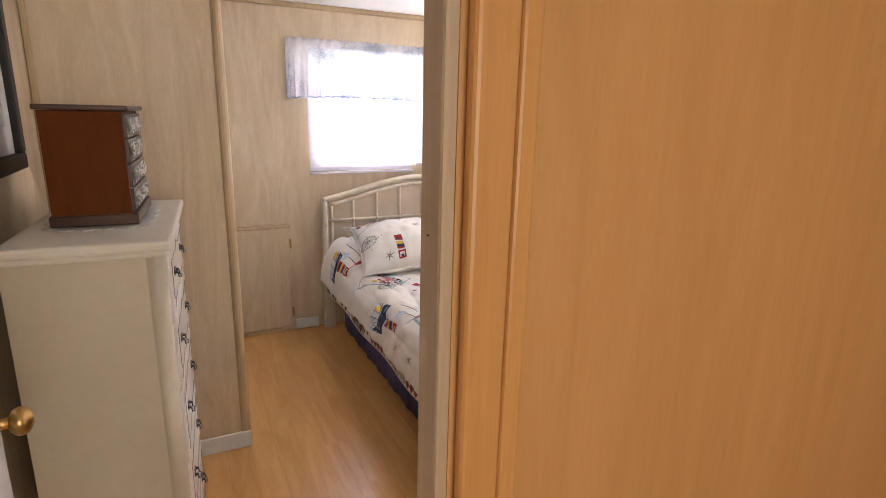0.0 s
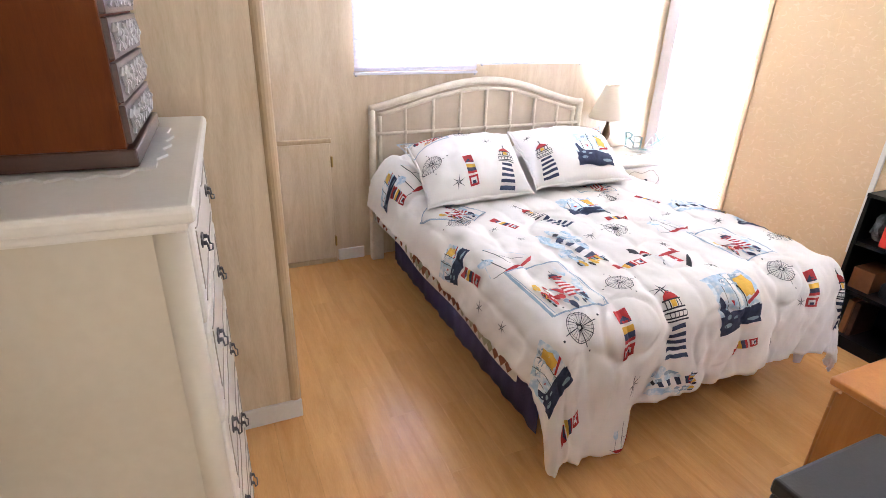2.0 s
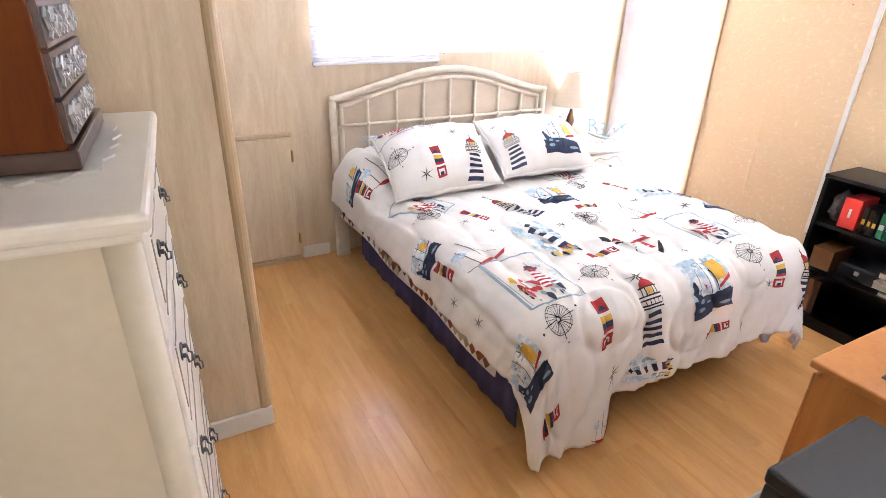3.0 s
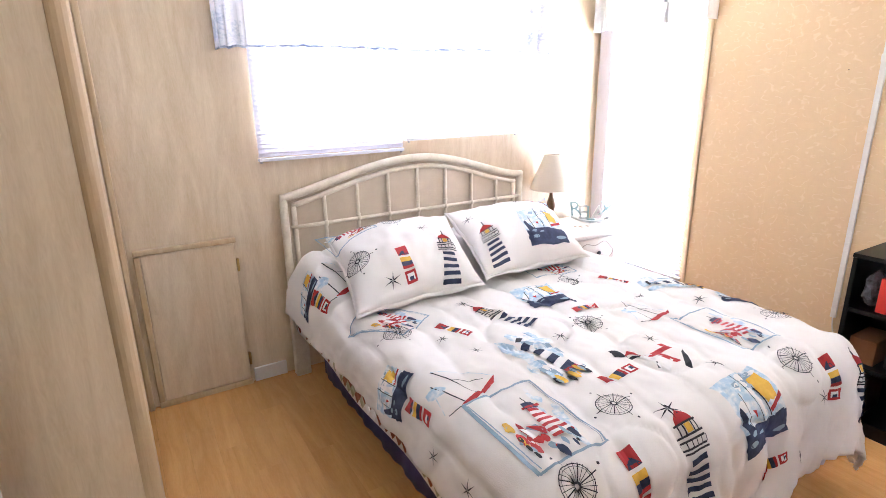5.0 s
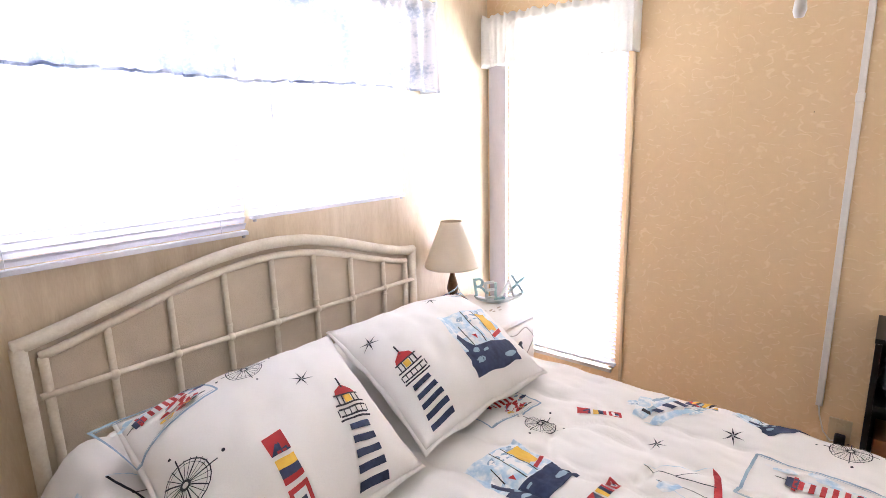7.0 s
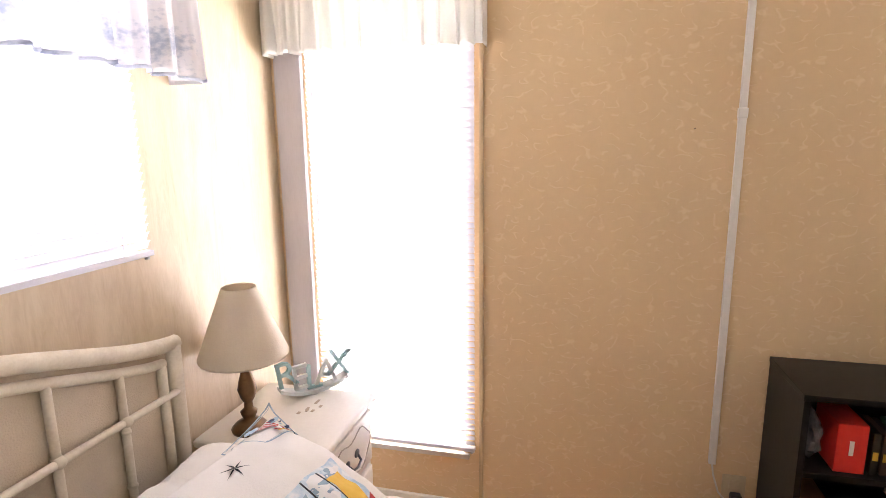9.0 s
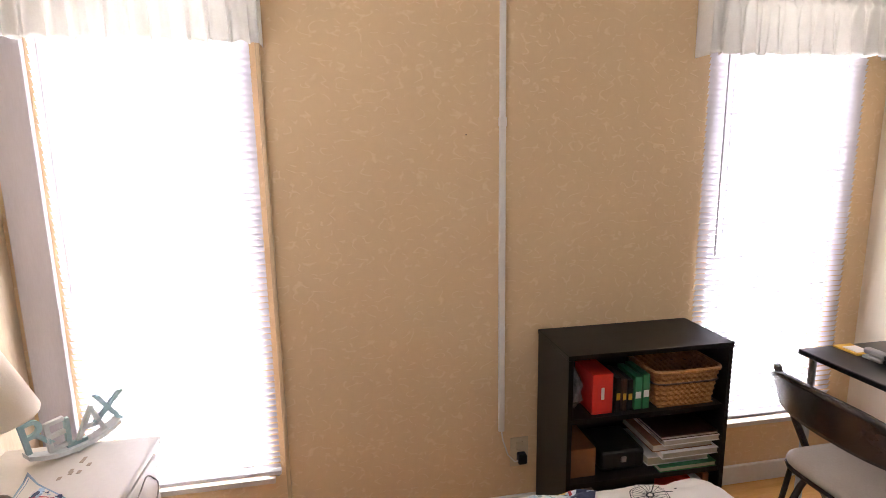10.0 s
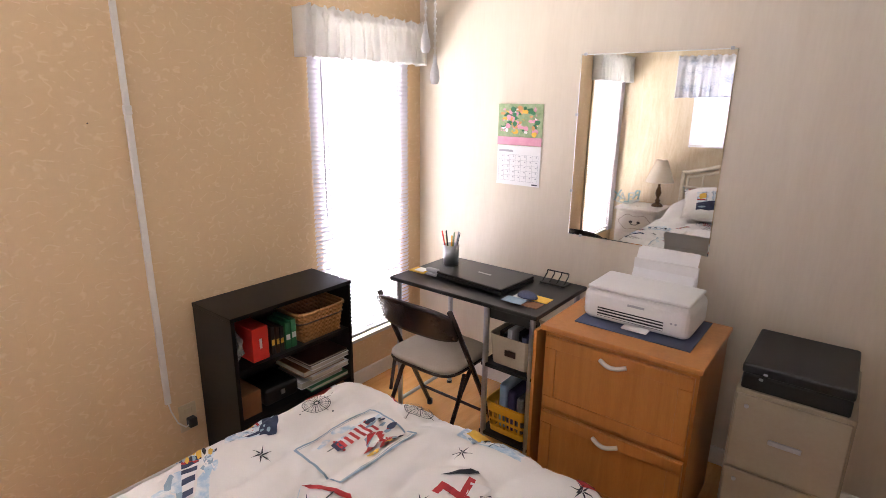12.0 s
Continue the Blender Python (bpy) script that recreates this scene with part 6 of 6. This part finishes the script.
def printer():
    z = 0.685
    mt = thing("desk_mat", (-1.40, -2.6, z), "slate blue mat under the printer", "mat")
    part("mat", B(-1.60, -1.19, -2.78, -2.47, z, z + 0.004, bev=0.001), "slate", mt)
    t = thing("printer", (-1.39, -2.63, z), "white inkjet printer with paper in its tray", "printer")
    y0, y1 = -2.77, -2.53
    x0, x1, zb, zt = -1.58, -1.19, z + 0.004, z + 0.12
    bm = B(x0, x1, y0, y1, zb, zt, bev=0.03, seg=4)
    part("shell", bm, "printer", t)
    part("scanner_lid", B(x0 + 0.012, x1 - 0.012, y0 + 0.01, y1 - 0.008, zt + 0.001, zt + 0.014, bev=0.006), "printer", t)
    part("output_slot", B(x0 + 0.09, x1 - 0.06, y1 - 0.012, y1 + 0.0015, zb + 0.02, zb + 0.055, bev=0.003), "plastic", t, "dark paper slot")
    for k in range(3):
        part("louvre", B(x0 + 0.09, x1 - 0.06, y1 + 0.0005, y1 + 0.004, zb + 0.024 + 0.011 * k, zb + 0.028 + 0.011 * k), "printer", t)
    part("tray_flap", B(-1.45, -1.36, y1 + 0.004, y1 + 0.05, zb + 0.012, zb + 0.017, bev=0.002), "printer", t)
    part("name_bar", B(-1.42, -1.36, y1 - 0.004, y1 + 0.0012, zt - 0.035, zt - 0.027), "grey", t)
    for x in (-1.53, -1.515):
        part("button", rod(bmesh.new(), (x, y1 - 0.004, zt - 0.06), (x, y1 + 0.0015, zt - 0.06), 0.004, seg=10), "grey", t)
    tray = part("paper_support", B(-1.53, -1.29, y0 - 0.005, y0 + 0.003, zt - 0.03, zt + 0.085, bev=0.003), "printer", t)
    bm = bmesh.new()
    for k in range(3):
        c = 0.004 * k
        vs = [(-1.52 + c, y0 + 0.035, zt - 0.01), (-1.30 + c, y0 + 0.035, zt - 0.01), (-1.30 + c, y0 - 0.045 + c, zt + 0.125 - c), (-1.52 + c, y0 - 0.045 + c, zt + 0.125 - c)]
        a = [bm.verts.new(v) for v in vs]
        b = [bm.verts.new((v[0], v[1] - 0.0015, v[2])) for v in vs]
        bm.faces.new(a)
        bm.faces.new(b[::-1])
        for i in range(4):
            bm.faces.new((a[i], b[i], b[(i + 1) % 4], a[(i + 1) % 4]))
    part("paper", bm, "sheet", tray, "white printing paper")


printer()


def steel_cabinet():
    x0, x1, y0, y1, zt = -2.06, -1.742, -2.90, -2.49, 0.597
    t = thing("steel_file_cabinet", ((x0 + x1) / 2, (y0 + y1) / 2, 0), "putty-coloured steel two-drawer file cabinet", "cabinet")
    part("body", B(x0, x1, y0, y1 - 0.016, 0, zt, bev=0.004), "filing", t)
    for za, zb in ((0.325, 0.585), (0.04, 0.315)):
        d = part("drawer_front", B(x0 + 0.006, x1 - 0.006, y1 - 0.0155, y1, za, zb, bev=0.005), "filing", t)
        bm = B((x0 + x1) / 2 - 0.045, (x0 + x1) / 2 + 0.045, y1 - 0.001, y1 + 0.008, (za + zb) / 2 - 0.012, (za + zb) / 2 + 0.006, bev=0.004)
        part("handle", bm, "steel", d, "flat steel pull")
        part("lock", rod(bmesh.new(), (x1 - 0.04, y1, zb - 0.035), (x1 - 0.04, y1 + 0.004, zb - 0.035), 0.007, seg=12), "steel", d)
    b = thing("black_safe_box", (-1.90, -2.68, zt), "black fire box standing on the steel cabinet", "box")
    part("body", B(-2.042, -1.753, -2.857, -2.513, zt, zt + 0.052, bev=0.006, seg=3), "plastic", b)
    part("lid", B(-2.045, -1.75, -2.86, -2.51, zt + 0.054, zt + 0.088, bev=0.008, seg=3), "plastic", b)
    for x in (-1.81, -1.80):
        part("latch", B(x - 0.012, x, -2.514, -2.508, zt + 0.04 - (x + 1.8) * 2, zt + 0.048 - (x + 1.8) * 2, bev=0.002), "steel", b)


steel_cabinet()


# ---- south wall ----
def wall_mirror():
    x0, x1, z0, z1 = -1.514, -0.91, 0.888, 1.673
    t = thing("wall_mirror", ((x0 + x1) / 2, SOUTH, z0), "large frameless wall mirror held by small clips", "mirror")
    b = 0.004
    bm = bmesh.new()
    f = SOUTH + 0.0045
    inner = [bm.verts.new(p) for p in ((x0 + b, f, z0 + b), (x1 - b, f, z0 + b), (x1 - b, f, z1 - b), (x0 + b, f, z1 - b))]
    outer = [bm.verts.new(p) for p in ((x0, SOUTH + 0.0035, z0), (x1, SOUTH + 0.0035, z0), (x1, SOUTH + 0.0035, z1), (x0, SOUTH + 0.0035, z1))]
    rear = [bm.verts.new((v.co.x, SOUTH + 0.0005, v.co.z)) for v in outer]
    bm.faces.new(inner)
    for k in range(4):
        bm.faces.new((outer[k], outer[(k + 1) % 4], inner[(k + 1) % 4], inner[k]))
        bm.faces.new((rear[k], rear[(k + 1) % 4], outer[(k + 1) % 4], outer[k]))
    part("glass", bm, "mirror", t)
    for x, z in ((x0 + 0.02, z1), (x1 - 0.02, z1), (x0 + 0.06, z0), (x1 - 0.06, z0), (x1, z0 + 0.2), (x1, z1 - 0.25)):
        part("clip", B(x - 0.006, x + 0.006, SOUTH, SOUTH + 0.009, z - 0.006, z + 0.006, bev=0.002), "steel", t)


wall_mirror()


def calendar():
    x0, x1, z0, zm, z1 = -0.745, -0.505, 1.083, 1.272, 1.465
    y = SOUTH
    t = thing("wall_calendar", ((x0 + x1) / 2, y, z0), "wall calendar with a hummingbird and flowers picture", "calendar")
    part("picture_page", B(x0, x1, y + 0.001, y + 0.004, zm + 0.001, z1), "leaf", t, "green and pink garden picture")
    part("pink_band", B(x0, x1, y + 0.0045, y + 0.0055, zm + 0.002, zm + 0.04), "pink", t)
    g = random.Random(2)
    for k in range(110):
        mt = ("pink", "leaf", "green", "printwhite", "pink", "leaf", "orange", "leaf", "pink", "yellow", "green")[k % 11]
        cx, cz = g.uniform(x0 + 0.025, x1 - 0.025), g.uniform(zm + 0.055, z1 - 0.02)
        bm = bmesh.new()
        h = 0.0046 + 0.00004 * k
        vs = [bm.verts.new((p, y + h, q)) for p, q in blob(cx, cz, 0.006 + 0.014 * g.random(), 0.005 + 0.009 * g.random(), k, 9)]
        bm.faces.new(vs)
        part("petal", bm, mt, t)
    part("date_page", B(x0 + 0.002, x1 - 0.002, y + 0.001, y + 0.005, z0, zm - 0.001), "sheet", t, "white date page")
    bm = bmesh.new()
    for r in range(6):
        z = z0 + 0.02 + r * 0.025
        box(bm, x0 + 0.012, x1 - 0.012, y + 0.005, y + 0.0054, z, z + 0.001)
    for c in range(8):
        x = x0 + 0.012 + c * (x1 - x0 - 0.024) / 7
        box(bm, x, x + 0.001, y + 0.0055, y + 0.0059, z0 + 0.02, z0 + 0.146)
    for r in range(5):
        for c in range(7):
            x, z = x0 + 0.018 + c * (x1 - x0 - 0.024) / 7, z0 + 0.036 + r * 0.025
            box(bm, x, x + 0.007, y + 0.006, y + 0.0064, z, z + 0.005)
    box(bm, x1 - 0.09, x1 - 0.012, y + 0.006, y + 0.0064, z0 + 0.158, z0 + 0.168)
    part("date_grid", bm, "grey", t)
    part("label_bar", B(x0 + 0.01, x0 + 0.04, y + 0.005, y + 0.006, z0 + 0.006, z0 + 0.012), "line", t)
    part("staple", rod(bmesh.new(), ((x0 + x1) / 2 - 0.006, y + 0.005, zm), ((x0 + x1) / 2 + 0.006, y + 0.005, zm), 0.001, seg=6), "steel", t)


calendar()


def pull_cords():
    for x, y, z, lab in ((-1.305, -1.462, 1.575, "white ceramic pull on a beaded cord hanging from the ceiling"), (-1.315, -1.476, 1.522, "longer white pull on a beaded cord hanging from the ceiling")):
        t = thing("pull_cord", (x, y, CEIL), lab, "pull cord", "ceiling pull cords")
        part("canopy", lathe(bmesh.new(), [(0.0, CEIL), (0.008, CEIL), (0.007, CEIL - 0.015), (0.004, CEIL - 0.02), (0.0, CEIL - 0.02)], x, y, 20), "base", t, smooth=True)
        bm = bmesh.new()
        rod(bm, (x, y, z + 0.03), (x, y, CEIL - 0.015), 0.0014, seg=6)
        n = int((CEIL - z - 0.06) / 0.012)
        for k in range(n):
            bmesh.ops.create_icosphere(bm, subdivisions=1, radius=0.0034, matrix=Matrix.Translation((x, y, z + 0.034 + 0.012 * k)))
        part("bead_chain", bm, "lace", t)
        part("pull", lathe(bmesh.new(), [(0.0, z - 0.016), (0.006, z - 0.015), (0.009, z - 0.006), (0.0075, z + 0.008), (0.0035, z + 0.022), (0.003, z + 0.032), (0.0, z + 0.033)], x, y, 16), "printer", t, "white ceramic pull", smooth=True)


pull_cords()


# ---- floor planks ----
def floor_planks():
    t = thing("floor", (-1.6, -1.5, 0), "honey maple laminate plank floor", "floor", kind="structure")
    w = 0.1
    rng = random.Random(7)
    protos = {}

    def plank(length):
        key = round(length, 3)
        if key not in protos:
            bm = bmesh.new()
            g = 0.00012
            lo = [bm.verts.new(p) for p in ((g, g, -0.012), (w - g, g, -0.012), (w - g, length - g, -0.012), (g, length - g, -0.012))]
            c = 0.00012
            md = [bm.verts.new((v.co.x, v.co.y, -0.0006)) for v in lo]
            hi = [bm.verts.new(p) for p in ((g + c, g + c, 0), (w - g - c, g + c, 0), (w - g - c, length - g - c, 0), (g + c, length - g - c, 0))]
            bm.faces.new(hi)
            for k in range(4):
                bm.faces.new((lo[k], lo[(k + 1) % 4], md[(k + 1) % 4], md[k]))
                bm.faces.new((md[k], md[(k + 1) % 4], hi[(k + 1) % 4], hi[k]))
            bm.transform(Matrix.Scale(K, 4))
            me = bpy.data.meshes.new("plank")
            bm.normal_update()
            bm.to_mesh(me)
            bm.free()
            me.materials.append(M["plank"])
            protos[key] = me
        return protos[key]
    x = WEST
    while x < -0.02:
        y = -4.6 - rng.choice((0.0, 0.2, 0.4))
        if x > -1.02:
            y = SOUTH - 0.04
        while y < -0.01:
            length = min(0.72, -y)
            if length < 0.02:
                break
            ob = new("plank", plank(length))
            ob.parent = t
            ob.matrix_parent_inverse = Matrix.Translation(-t.location)
            ob.location = Vector((x, y, 0)) * K
            y += length
        x += w


floor_planks()
